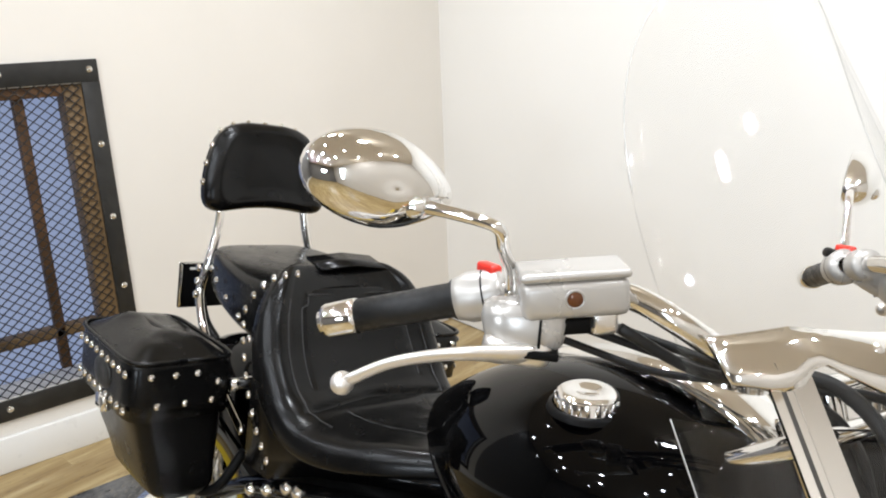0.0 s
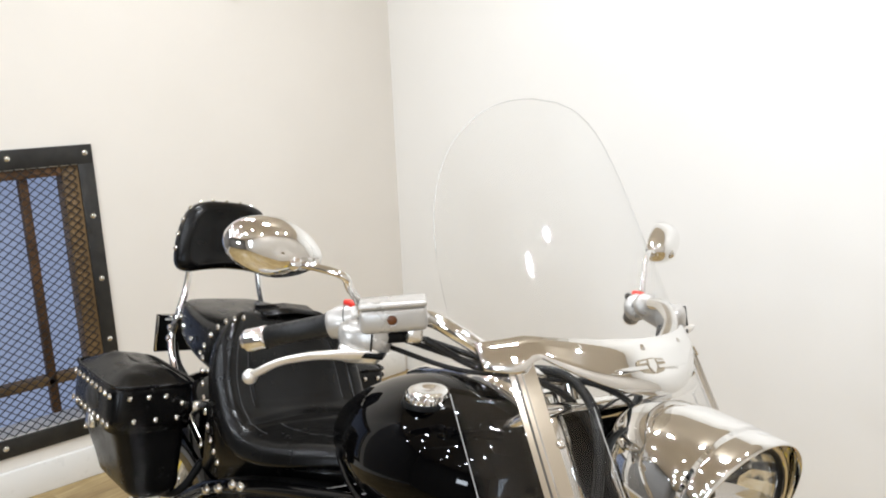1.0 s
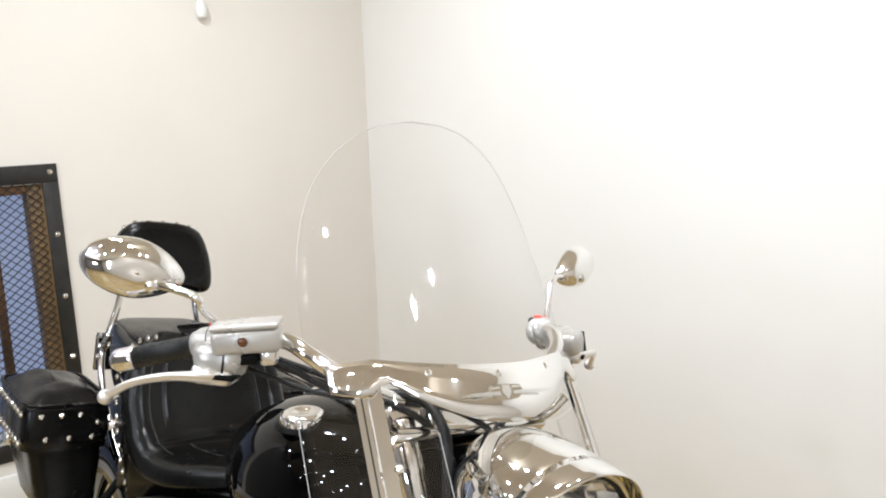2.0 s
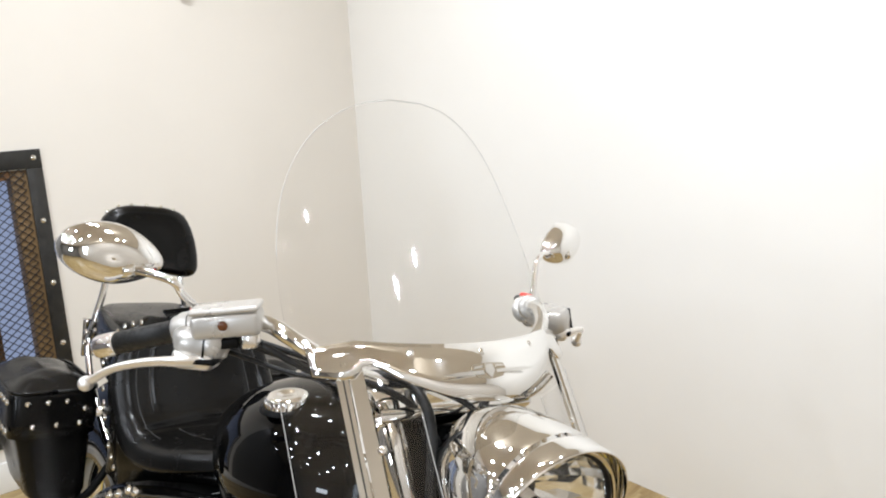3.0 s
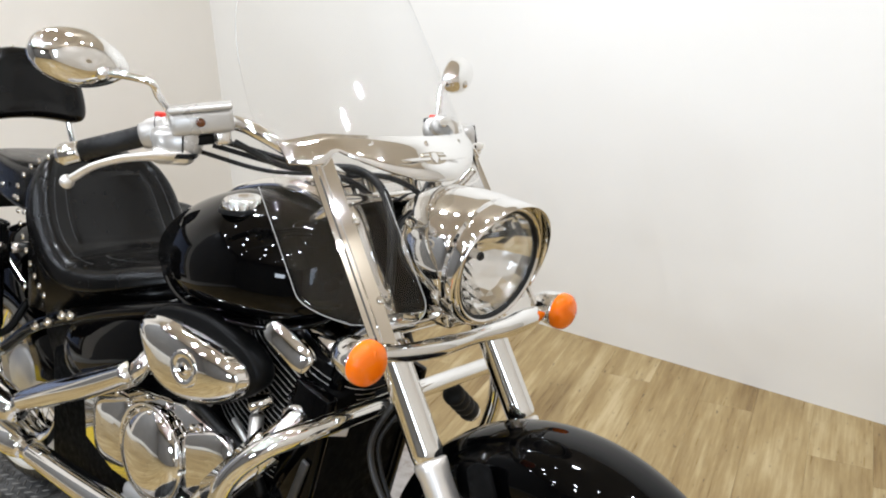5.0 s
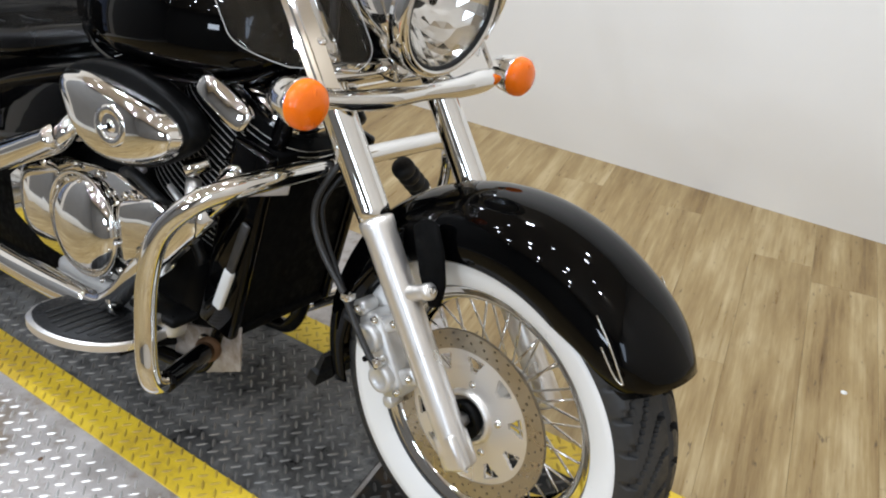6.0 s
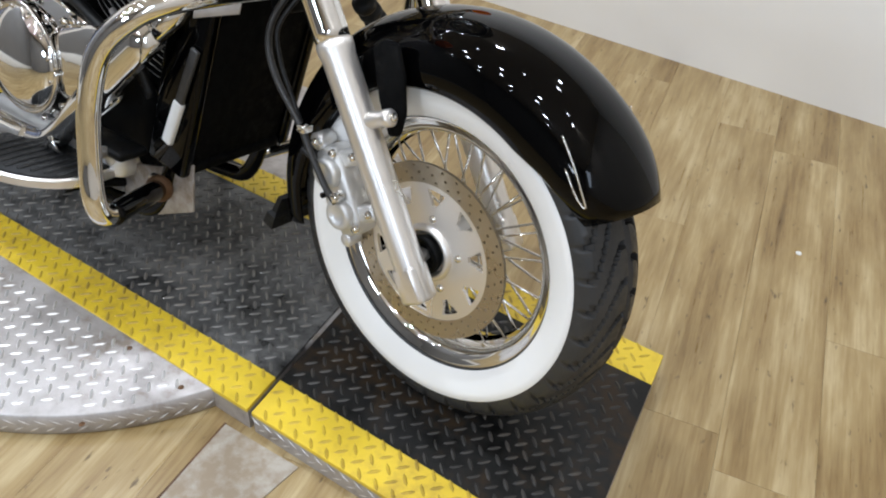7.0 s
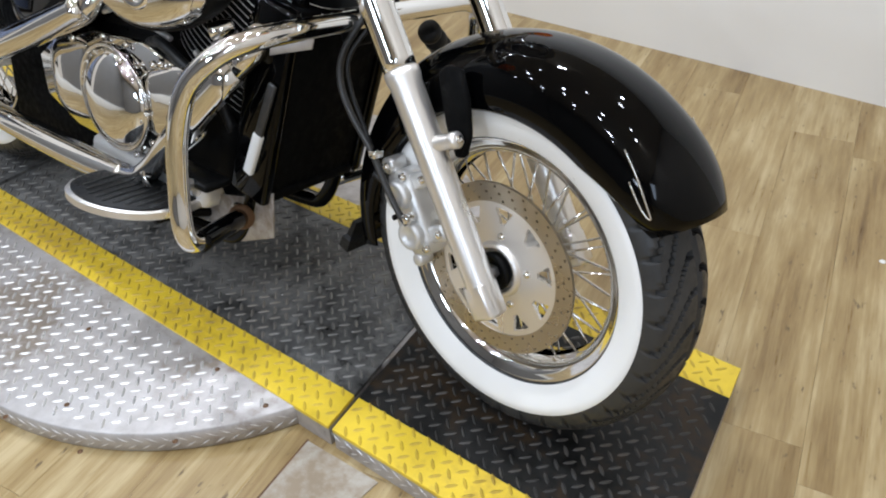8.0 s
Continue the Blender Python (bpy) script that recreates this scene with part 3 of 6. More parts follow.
# front wheel
def tyre_mesh(radius, width, tread=True, rows=34, seg=760):
    """A tyre with curved diagonal grooves cut into its crown."""
    prof = [(radius - 0.103, -0.72), (radius - 0.095, -0.80), (radius - 0.075, -0.93), (radius - 0.052, -1.0), (radius - 0.032, -0.95)]
    prof = [(r, h * width / 2) for r, h in prof]
    crown = []
    for k in range(rows + 1):
        u = -1 + 2 * k / rows
        crown.append((radius - 0.022 * abs(u) ** 2.3, u * width / 2 * 0.86))
    prof = prof + crown + [(r, -h) for r, h in prof[::-1]]
    verts, faces = [], []
    n = len(prof)
    groove = 2 * math.pi / 36
    for k in range(seg):
        a = 2 * math.pi * k / seg
        for r, h in prof:
            u = h / (width / 2)
            if tread and r > radius - 0.0225:
                bend = 0.30 * abs(u) - 0.09 * math.sin(abs(u) * 4.2)
                d = ((a + bend * (1 if u > 0 else 1) + (groove / 2 if u > 0 else 0)) % groove) * radius
                d = min(d, groove * radius - d)
                if d < 0.0052 and 0.10 < abs(u) < 0.88:
                    r -= 0.013
                if abs(abs(u) - 0.05) < 0.03:
                    r -= 0.0035
            verts.append((r * math.cos(a), r * math.sin(a), h))
    for k in range(seg):
        k2 = (k + 1) % seg
        for i in range(n - 1):
            faces.append((k * n + i, k2 * n + i, k2 * n + i + 1, k * n + i + 1))
    me = bpy.data.meshes.new("tyre")
    me.from_pydata(verts, [], faces)
    me.materials.append(TYRE)
    for p in me.polygons:
        p.use_smooth = not 4 < p.index % (n - 1) < n - 6  # the grooves keep crisp edges
    return me


def wheel(parent_part, radius, width, rim_r, centre, wall=True):
    """Tyre, white walls, spokes and hub under a rim that is already a part; local axis along y."""
    m = Matrix.Translation(centre) @ ACROSS
    place("tyre", tyre_mesh(radius, width), parent_part, "black tyre with curved grooves", m)
    if wall:
        for s in (-1, 1):
            prof = [(radius - 0.1, 0.77), (radius - 0.095, 0.82), (radius - 0.085, 0.885), (radius - 0.075, 0.945), (radius - 0.0635, 0.987), (radius - 0.0515, 1.014), (radius - 0.0505, 0.995)]
            part("whitewall", lathe([(r, s * h * width / 2) for r, h in prof], 128, m), WHITEWALL, parent_part, "clean white sidewall")


FW = Vector((0, 0.006, 0.317))
rimprof = [(0.196, -0.040), (0.206, -0.042), (0.212, -0.046), (0.2185, -0.0475), (0.221, -0.0495), (0.2205, -0.052), (0.217, -0.052), (0.211, -0.049), (0.204, -0.046), (0.197, -0.0435), (0.188, -0.030), (0.184, -0.012)]
rimprof = rimprof[::-1]
ring = rimprof + [(r, -h) for r, h in rimprof[::-1]]
front_wheel = fpart("front_wheel", lathe(ring, 128, Matrix.Translation(FW) @ ACROSS), CHROME, "chrome wire-spoked front wheel with a white sidewall tyre")
wheel(front_wheel, 0.318, 0.145, 0.2195, FW)
part("hub", lathe([(0, -0.062), (0.02, -0.062), (0.022, -0.05), (0.046, -0.048), (0.048, -0.042), (0.03, -0.036), (0.024, -0.02), (0.024, 0.02), (0.03, 0.036), (0.055, 0.042), (0.056, 0.056), (0.03, 0.06), (0.02, 0.066), (0, 0.066)], 48, Matrix.Translation(FW) @ ACROSS), CAST, front_wheel, "bright cast hub")
spoke_mesh = {}
for s in (-1, 1):
    for lean_to in (-1, 1):
        a, b = Vector((0.040, lean_to * 0.012, s * 0.038)), Vector((0.187 * math.cos(lean_to * 0.42), 0.187 * math.sin(lean_to * 0.42), s * 0.010))
        spoke_mesh[s, lean_to] = mesh_of("spoke", rod(a, b, 0.0021, 8), CHROME)
for k in range(10):
    for i, ((s, lean_to), me) in enumerate(spoke_mesh.items()):
        place("spoke", me, front_wheel, m=Matrix.Translation(FW) @ ACROSS @ Matrix.Rotation(2 * math.pi * (k + 0.25 * i) / 10, 4, "Z"))


def polar_plate(r0, r1, nr, na, thick, keep, m):
    """A ring of small cells, of which those that keep(r, a) refuses are holes."""
    bm = bmesh.new()
    grid = [[bm.verts.new(((r0 + (r1 - r0) * i / nr) * math.cos(2 * math.pi * k / na), (r0 + (r1 - r0) * i / nr) * math.sin(2 * math.pi * k / na), 0)) for i in range(nr + 1)] for k in range(na)]
    for k in range(na):
        for i in range(nr):
            if keep(r0 + (r1 - r0) * (i + 0.5) / nr, 2 * math.pi * (k + 0.5) / na, i, k):
                bm.faces.new((grid[k][i], grid[(k + 1) % na][i], grid[(k + 1) % na][i + 1], grid[k][i + 1]))
    bmesh.ops.delete(bm, geom=[v for v in bm.verts if not v.link_faces], context="VERTS")
    made = bmesh.ops.extrude_face_region(bm, geom=bm.faces[:])
    bmesh.ops.translate(bm, vec=(0, 0, thick), verts=[g for g in made["geom"] if isinstance(g, bmesh.types.BMVert)])
    bmesh.ops.transform(bm, matrix=m, verts=bm.verts)
    return bm


DISC = Matrix.Translation(FW + Vector((0, -0.070, 0))) @ ACROSS


def drilled(r, a, i, k):
    return not ((k % 6 == (0, 2, 4, 1)[i // 3 % 4]) and i % 3 == 1)


def window(r, a, i, k):
    sector = (a * 10 / (2 * math.pi)) % 1
    reach = (r - 0.082) / 0.029
    return not (0 < reach < 1 and abs(sector - 0.5) < 0.08 + 0.20 * reach)


part("brake_disc", polar_plate(0.119, 0.151, 9, 192, 0.006, drilled, DISC), DISCMETAL, front_wheel, "drilled steel brake disc", smooth=False)
part("disc_carrier", polar_plate(0.050, 0.122, 24, 280, 0.006, window, DISC @ Matrix.Translation((0, 0, -0.002))), SATIN, front_wheel, "satin disc carrier with triangular windows", smooth=False)
rivet = mesh_of("rivet", lathe([(0, 0.004), (0.0055, 0.0035), (0.007, 0)], 12), CHROME)
for k in range(5):
    a = 2 * math.pi * k / 5 + 0.3
    place("disc_bolt", rivet, front_wheel, m=DISC @ Matrix.Translation((0.062 * math.cos(a), 0.062 * math.sin(a), 0.004)))
part("hub_ring", lathe([(0.036, -0.004), (0.038, 0.010), (0.042, 0.013), (0.047, 0.011), (0.050, 0.004)], 40, DISC), SATIN, front_wheel, "satin ring round the axle")
part("axle_nut", lathe([(0, 0.034), (0.010, 0.033), (0.0125, 0.028), (0.0125, 0.012)], 6, DISC), SATIN, front_wheel)
part("axle_cap", lathe([(0, 0.0), (0.03, 0), (0.034, 0.012), (0.034, 0.02), (0.026, 0.022), (0.024, 0.012), (0, 0.012)], 32, DISC), SATBLACK, front_wheel)

# fork: chrome covers above, satin sliders below
LEG = Vector((0.026, 0, 0.293))
for s in (RIGHT, LEFT):
    o = LEG + Vector((0, s * 0.122, 0))
    slider = fpart("fork_slider", lathe([(0, -0.028), (0.018, -0.028), (0.023, -0.022), (0.0245, 0.03), (0.0255, 0.12), (0.0262, 0.36), (0.0285, 0.372), (0.0285, 0.384), (0.024, 0.388), (0, 0.388)], 32, axis(o, o + STEM)), SATIN, "satin aluminium fork slider")
    part("axle_clamp", rbox((-0.02, -0.022, -0.028), (0.024, 0.022, 0.034), 0.007, axis(o, o + STEM)), SATIN, slider)
    lug = o + STEM * 0.262
    part("fender_boss", lathe([(0, 0), (0.018, 0.0), (0.0125, 0.030), (0.0118, 0.050), (0.0135, 0.054), (0.0135, 0.064), (0.0110, 0.067), (0, 0.067)], 24, axis(lug, lug + Vector((0.85, 0, 0.42)))), SATIN, slider, "satin cast fender boss")
    part("boss_bolt", rod(lug + Vector((0.85, 0, 0.42)).normalized() * 0.066, lug + Vector((0.85, 0, 0.42)).normalized() * 0.072, 0.0070, 6), CHROME, slider)
    if s < 0:
        fpart("fender_stay", strip([(-0.124, 0.622), (-0.105, 0.640), (-0.078, 0.640), (-0.060, 0.60), (-0.050, 0.545), (-0.056, 0.507), (-0.076, 0.500), (-0.098, 0.55)], 0.013, Matrix.Translation((0, -0.096, 0)) @ Matrix.Rotation(radians(90), 4, "X"), 0.004), MATBLACK, "black fender stay between fork and fender")
    fpart("fork_cover", lathe([(0, 0.384), (0.0262, 0.384), (0.0275, 0.40), (0.0275, 0.60), (0.031, 0.606), (0.031, 0.63), (0, 0.632)], 36, axis(o, o + STEM)), CHROME, "chrome fork cover tube")
    fpart("fork_tube", lathe([(0, 0.63), (0.0215, 0.63), (0.0215, 0.865), (0.019, 0.872), (0, 0.872)], 28, axis(o - Vector((-0.006, s * 0.013, 0)), o - Vector((-0.006, s * 0.013, 0)) + STEM)), CHROME, "chrome upper fork tube")
LOWC, TOPC = LEG + STEM * 0.615, LEG + STEM * 0.84
UP = Vector((STEM.z, 0, -STEM.x))
YOKE = Matrix((( UP.x, 0, STEM.x, 0), (0, 1, 0, 0), (UP.z, 0, STEM.z, 0), (0, 0, 0, 1)))
fpart("lower_clamp", rbox((-0.075, -0.155, -0.018), (0.035, 0.155, 0.018), 0.012, Matrix.Translation(LOWC) @ YOKE), CHROME, "chrome lower fork clamp")
fpart("top_clamp", rbox((-0.07, -0.15, -0.012), (0.032, 0.15, 0.012), 0.010, Matrix.Translation(TOPC) @ YOKE), CHROME, "chrome top fork clamp")

# brake caliper and hose
cal = Matrix.Translation((-0.172, -0.086, 0.362)) @ Matrix.Rotation(radians(-30), 4, "Y")
caliper = fpart("brake_caliper", loft([oval(cal @ Vector((0, 0.004, z)), cal.to_3x3() @ Vector((1, 0, 0)), cal.to_3x3() @ Vector((0, 1, 0)), a, b, 28, 4.5) for z, a, b in ((-0.078, 0.014, 0.016), (-0.072, 0.026, 0.024), (-0.050, 0.031, 0.028), (-0.004, 0.029, 0.026), (0.004, 0.029, 0.026), (0.050, 0.031, 0.028), (0.070, 0.026, 0.024), (0.077, 0.014, 0.016))]), CAST, "cast grey two-piston brake caliper")
for z in (-0.036, 0.036):
    part("caliper_piston", lathe([(0.027, -0.004), (0.027, 0.010), (0.024, 0.015), (0.016, 0.016), (0.014, 0.012), (0, 0.012)], 32, cal @ Matrix.Translation((-0.002, -0.020, z)) @ ACROSS), CAST, caliper, "round cast piston housing")
part("caliper_bridge", rbox((-0.040, -0.018, -0.030), (-0.026, 0.03, 0.030), 0.006, cal), CAST, caliper)
part("caliper_bracket", rbox((0.014, -0.014, -0.060), (0.062, 0.006, -0.030), 0.006, cal), CAST, caliper)
part("caliper_bracket", rbox((0.014, -0.014, 0.036), (0.066, 0.006, 0.066), 0.006, cal), CAST, caliper)
part("bracket_ear", rod((-0.012, -0.022, 0.088), (-0.012, 0.014, 0.088), 0.015, 20, 0.2, cal), CAST, caliper)
part("bracket_ear", rod((-0.020, -0.018, -0.084), (-0.020, 0.014, -0.084), 0.012, 20, 0.2, cal), CAST, caliper)
part("pad_pin", rod((-0.030, -0.030, 0.0), (-0.030, 0.030, 0.0), 0.005, 10, 0.2, cal), SATBLACK, caliper)
part("bleed_valve", rod((-0.020, -0.030, 0.062), (-0.034, -0.036, 0.084), 0.0052, 10, 0.2, cal), RUBBER, caliper, "black rubber bleed cap")
part("banjo_bolt", rod((0.016, -0.026, -0.004), (0.016, -0.048, -0.004), 0.0095, 6, 0.15, cal), CHROME, caliper)
for x, z in ((0.022, -0.064), (0.022, 0.064), (0.052, -0.045), (0.056, 0.051), (-0.012, 0.088)):
    part("caliper_bolt", lathe([(0, 0.008), (0.0065, 0.007), (0.0078, 0)], 6, cal @ Matrix.Translation((x, -0.022 + 0.008 * (x > 0.03), z)) @ ACROSS), CHROME, caliper)
hose = fpart("brake_hose", tube([(-0.31, -0.075, 0.675), (-0.334, -0.108, 0.61), (-0.336, -0.118, 0.56), (-0.304, -0.124, 0.512), (-0.245, -0.128, 0.462), (-0.217, -0.130, 0.428), (-0.192, -0.131, 0.398), (-0.170, -0.130, 0.372), (-0.152, -0.128, 0.358)], 0.0058, 12), HOSE, "black brake hose down to the caliper")
part("hose_guide", rbox((-0.243, -0.138, 0.452), (-0.225, -0.116, 0.466), 0.003), CHROME, hose)
fpart("speed_cable", tube([(-0.296, -0.07, 0.665), (-0.318, -0.112, 0.60), (-0.306, -0.119, 0.548), (-0.273, -0.122, 0.500), (-0.245, -0.124, 0.462)], 0.0036, 8), RUBBER, "thin black speedometer cable")


# front fender
def fender(centre, a0, a1, width, crown, skirt, n=64, across=22, thick=0.004):
    """A wide valanced fender swept round the wheel; crown(a) and skirt(a) give its radii."""
    rows = []
    for k in range(n + 1):
        a = radians(a0 + (a1 - a0) * k / n)
        rc, rs, w = crown(math.degrees(a)), skirt(math.degrees(a)), width(math.degrees(a))
        outer, inner = [], []
        for i in range(across + 1):
            u = -1 + 2 * i / across
            t = u * math.pi / 2
            y = w * math.copysign(abs(math.sin(t)) ** 0.88, u)
            r = rs + (rc - rs) * max(0.0, math.cos(t)) ** 0.74
            outer.append(Vector((r * math.cos(a), y, r * math.sin(a))) + Vector(centre))
            inner.append(Vector(((r - thick) * math.cos(a), y * (1 - thick / w), (r - thick) * math.sin(a))) + Vector(centre))
        rows.append(outer + inner[::-1])
    return loft(rows)


def fcrown(a):
    return 0.372 + 0.006 * math.exp(-(((a - 66) / 34) ** 2)) - 0.006 * max(0, (a - 120) / 70) - 0.006 * max(0, (50 - a) / 20)


def fskirt(a):
    low = 0.272
    if a < 62:
        low = 0.272 + (fcrown(a) - 0.075 - 0.272) * min(1, ((62 - a) / 22)) ** 1.3
    if a > 150:
        low += 0.025 * min(1, (a - 150) / 30)
    return low


def fwide(a):
    return 0.094 - 0.050 * max(0, (48 - a) / 18) ** 2.2 - 0.012 * max(0, (a - 120) / 70)


ff = fpart("front_fender", fender(FW, 33.5, 196, fwide, fcrown, fskirt), GLOSS, "gloss black deep front fender")
for s in (RIGHT, LEFT):
    part("fender_trim", tube([(0.198, s * 0.0925, 0.605), (0.222, s * 0.092, 0.575), (0.243, s * 0.089, 0.54), (0.252, s * 0.087, 0.522), (0.238, s * 0.0905, 0.532), (0.214, s * 0.094, 0.565)], 0.0013, 8), CHROME, ff, "chrome trim on the fender side")

flap = Matrix.Translation((-0.366, 0.006, 0.213)) @ Matrix.Rotation(radians(16), 4, "Y")
part("mud_flap", loft([[flap @ Vector((x, y, z)) for x, y in ((-d, -w), (d, -w), (d, w), (-d, w))] for z, w, d in ((0.045, 0.074, 0.005), (0.012, 0.080, 0.006), (0.006, 0.086, 0.011), (-0.020, 0.088, 0.013), (-0.024, 0.084, 0.011))]), RUBBER, ff, "black rubber flap at the fender's rear end", smooth=False)

# headlight with eyebrow
HC, HF = Vector((-0.186, 0, 0.930)), Vector((0.985, 0, -0.17))
HM = axis(HC, HC + HF)
shell = fpart("headlight", lathe([(0, -0.205), (0.022, -0.203), (0.052, -0.192), (0.078, -0.165), (0.096, -0.125), (0.106, -0.08), (0.111, -0.03), (0.112, 0.0), (0.108, 0.006), (0.100, 0.006), (0.099, -0.002)], 64, HM), CHROME, "chrome bullet headlight")
part("headlight_rim", lathe([(0.101, -0.004), (0.1045, 0.006), (0.103, 0.014), (0.098, 0.016), (0.094, 0.010), (0.094, -0.004)], 64, HM), CHROME, shell, "chrome lens ring")
part("black_gasket", lathe([(0.0945, 0.008), (0.096, 0.0125), (0.092, 0.013), (0.090, 0.006)], 64, HM), RUBBER, shell)


def eyebrow():
    """The visor over the lens: longest at the top, fading out at the sides."""
    rows = []
    xs = Vector((1, 0, 0))
    for k in range(41):
        t = -1 + 2 * k / 40
        ang = t * radians(118)
        reach = 0.012 + 0.026 * max(0, math.cos(ang * 0.78)) ** 1.2
        up, side = (HM.to_3x3() @ Vector((0, 1, 0))), (HM.to_3x3() @ Vector((1, 0, 0)))
        if abs(up.z) < abs(side.z):
            up, side = side, up
        up = up * (1 if up.z > 0 else -1)
        d = up * math.cos(ang) + side * math.sin(ang)
        rows.append([HC + d * r + HF * h for r, h in ((0.1121, -0.012), (0.1128, 0.0), (0.1132, reach * 0.6), (0.1122, reach), (0.1108, reach), (0.1105, reach * 0.6), (0.1102, 0.0), (0.1102, -0.010))])
    return loft(rows)


part("visor_lip", eyebrow(), CHROME, shell, "chrome eyebrow visor")


def facet_bowl(count=30):
    """A mirror bowl pressed into narrow facets of slightly differing tilt."""
    levels = [(0.014, -0.075), (0.026, -0.070), (0.040, -0.0605), (0.053, -0.0495), (0.066, -0.037), (0.077, -0.0245), (0.086, -0.0115), (0.093, 0.002)]
    rings = []
    for k, (r, h) in enumerate(levels):
        jolt = 0.0 if k in (0, len(levels) - 1) else 0.0011
        rings.append([HM @ Vector((r * math.cos(a), r * math.sin(a), h + random.uniform(-jolt, jolt))) for a in (2 * math.pi * q / count for q in range(count))])
    return loft(rings, caps=False)


part("reflector", facet_bowl(), REFLECTOR, shell, "faceted mirror reflector bowl", smooth=False)
part("bulb_shield", lathe([(0, -0.03), (0.007, -0.032), (0.0085, -0.038), (0.0085, -0.06), (0.014, -0.07)], 24, HM), SATIN, shell)
part("bulb_socket", lathe([(0, -0.060), (0.022, -0.060), (0.024, -0.076), (0, -0.078)], 24, HM), SATBLACK, shell)
part("bulb_tip", lathe([(0, -0.0265), (0.005, -0.0275), (0.0078, -0.0305), (0.0078, -0.034)], 20, HM), SATBLACK, shell, "black bulb tip")
lens = part("lens", lathe([(0, 0.024), (0.03, 0.0225), (0.06, 0.018), (0.082, 0.0105), (0.093, 0.004), (0.093, 0.000), (0.082, 0.0065), (0.06, 0.014), (0.03, 0.0185), (0, 0.020)], 64, HM), LENS, shell, "clear domed lens")
lens.visible_shadow = False
# added box, no known part: keeps the gap behind the headlight black
fpart("black_filler", rbox((-0.050, -0.098, -0.105), (0.030, 0.098, 0.085), 0.02, Matrix.Translation((-0.405, 0, 0.895)) @ Matrix.Rotation(radians(-33), 4, "Y"), 3), MATBLACK, "added black box that fills the dark gap behind the headlight")
part("headlight_mount", rbox((-0.33, -0.03, 0.80), (-0.25, 0.03, 0.86), 0.01), CHROME, shell)

# turn signals on a chrome cross bar
BAR = Vector((-0.232, 0, 0.792))
fpart("signal_bar", tube([BAR + Vector((0, -0.215, 0.012)), BAR + Vector((0.008, -0.15, 0.004)), BAR + Vector((0.012, -0.08, 0.0)), BAR + Vector((0.012, 0, 0)), BAR + Vector((0.012, 0.08, 0)), BAR + Vector((0.008, 0.15, 0.004)), BAR + Vector((0, 0.215, 0.004))], [0.011, 0.015, 0.017, 0.013, 0.018, 0.021, 0.011], 18), CHROME, "chrome signal cross bar")
for s in (RIGHT, LEFT):
    c = Vector((-0.222, s * 0.248, 0.806 if s < 0 else 0.797))
    m = axis(c, c + Vector((1, 0, -0.05)))
    sig = fpart("turn_signal", lathe([(0, -0.058), (0.014, -0.055), (0.026, -0.042), (0.033, -0.02), (0.0355, 0.0), (0.036, 0.006), (0.033, 0.006)], 36, m), CHROME, "chrome bullet turn signal with an amber lens")
    part("lens", lathe([(0.0355, 0.004), (0.036, 0.012), (0.034, 0.02), (0.027, 0.027), (0.014, 0.030), (0, 0.031)], 36, m), AMBER, sig, "ribbed amber lens")
    for q in range(-2, 3):
        h = 0.030 - 0.012 * (q / 2) ** 2
        part("lens_rib", rod((q * 0.011, -0.026 + abs(q) * 0.004, h - 0.004), (q * 0.011, 0.026 - abs(q) * 0.004, h - 0.003), 0.0030, 8, 0.4, m), AMBER, sig)
    part("stalk", rod(c + Vector((-0.018, -s * 0.02, -0.004)), BAR + Vector((0.0, s * 0.19, 0.006)), 0.0105, 18), CHROME, sig)
    part("clamp_ring", lathe([(0.030, -0.012), (0.034, -0.008), (0.034, 0.008), (0.030, 0.012)], 32, axis(LEG + Vector((0, s * 0.122, 0)) + STEM * 0.575, LEG + Vector((0, s * 0.122, 0)) + STEM)), CHROME, sig)


# windscreen
def screen_x(y, z):
    return -0.37 - 0.69 * (z - 1.105) - 2.1 * y * y


def screen_mesh(spans, z0, z1, nz, ny, thick):
    """A double-curved sheet between the borders given by spans(z) = (y0, y1)."""
    front, back = [], []
    for i in range(nz + 1):
        z = z0 + (z1 - z0) * i / nz
        a, b = spans(z)
        row = [(a + (b - a) * k / ny, z) for k in range(ny + 1)]
        front.append([Vector((screen_x(y, h) + thick / 2, y, h + thick * 0.3)) for y, h in row])
        back.append([Vector((screen_x(y, h) - thick / 2, y, h - thick * 0.3)) for y, h in row])
    rings = [f + b[::-1] for f, b in zip(front, back)]
    return loft(rings)


def main_span(z):
    t = min(1.0, max(0.0, (z - 1.10) / 0.384))
    w = 0.243 * (1 - t**2.6) ** (1 / 2.2) + 0.004
    return -w, w


def wing_span(s):
    def span(z):
        t = max(0.0, (0.880 - z) / 0.042)
        out = 0.268 - 0.05 * min(1, t) ** 2.5
        inn = 0.108 + 0.032 * min(1, t) ** 2.5 - 0.01 * max(0, (z - 1.0))
        return (-out, -inn) if s < 0 else (inn, out)

    return span


screen = fpart("windscreen", screen_mesh(main_span, 1.036, 1.483, 44, 28, 0.004), ACRYLIC, "large clear acrylic windscreen with chrome fittings")
screen.visible_shadow = False
for s in (RIGHT, LEFT):
    w = part("lower_wing", screen_mesh(wing_span(s), 0.838, 1.032, 30, 10, 0.004), WINGCLEAR, screen, "clear lower wing of the screen")
    w.visible_shadow = False


def edge_line(spans, z0, z1, which, n=30):
    return [Vector((screen_x(spans(z)[which], z), spans(z)[which], z)) for z in (z0 + (z1 - z0) * k / n for k in range(n + 1))]


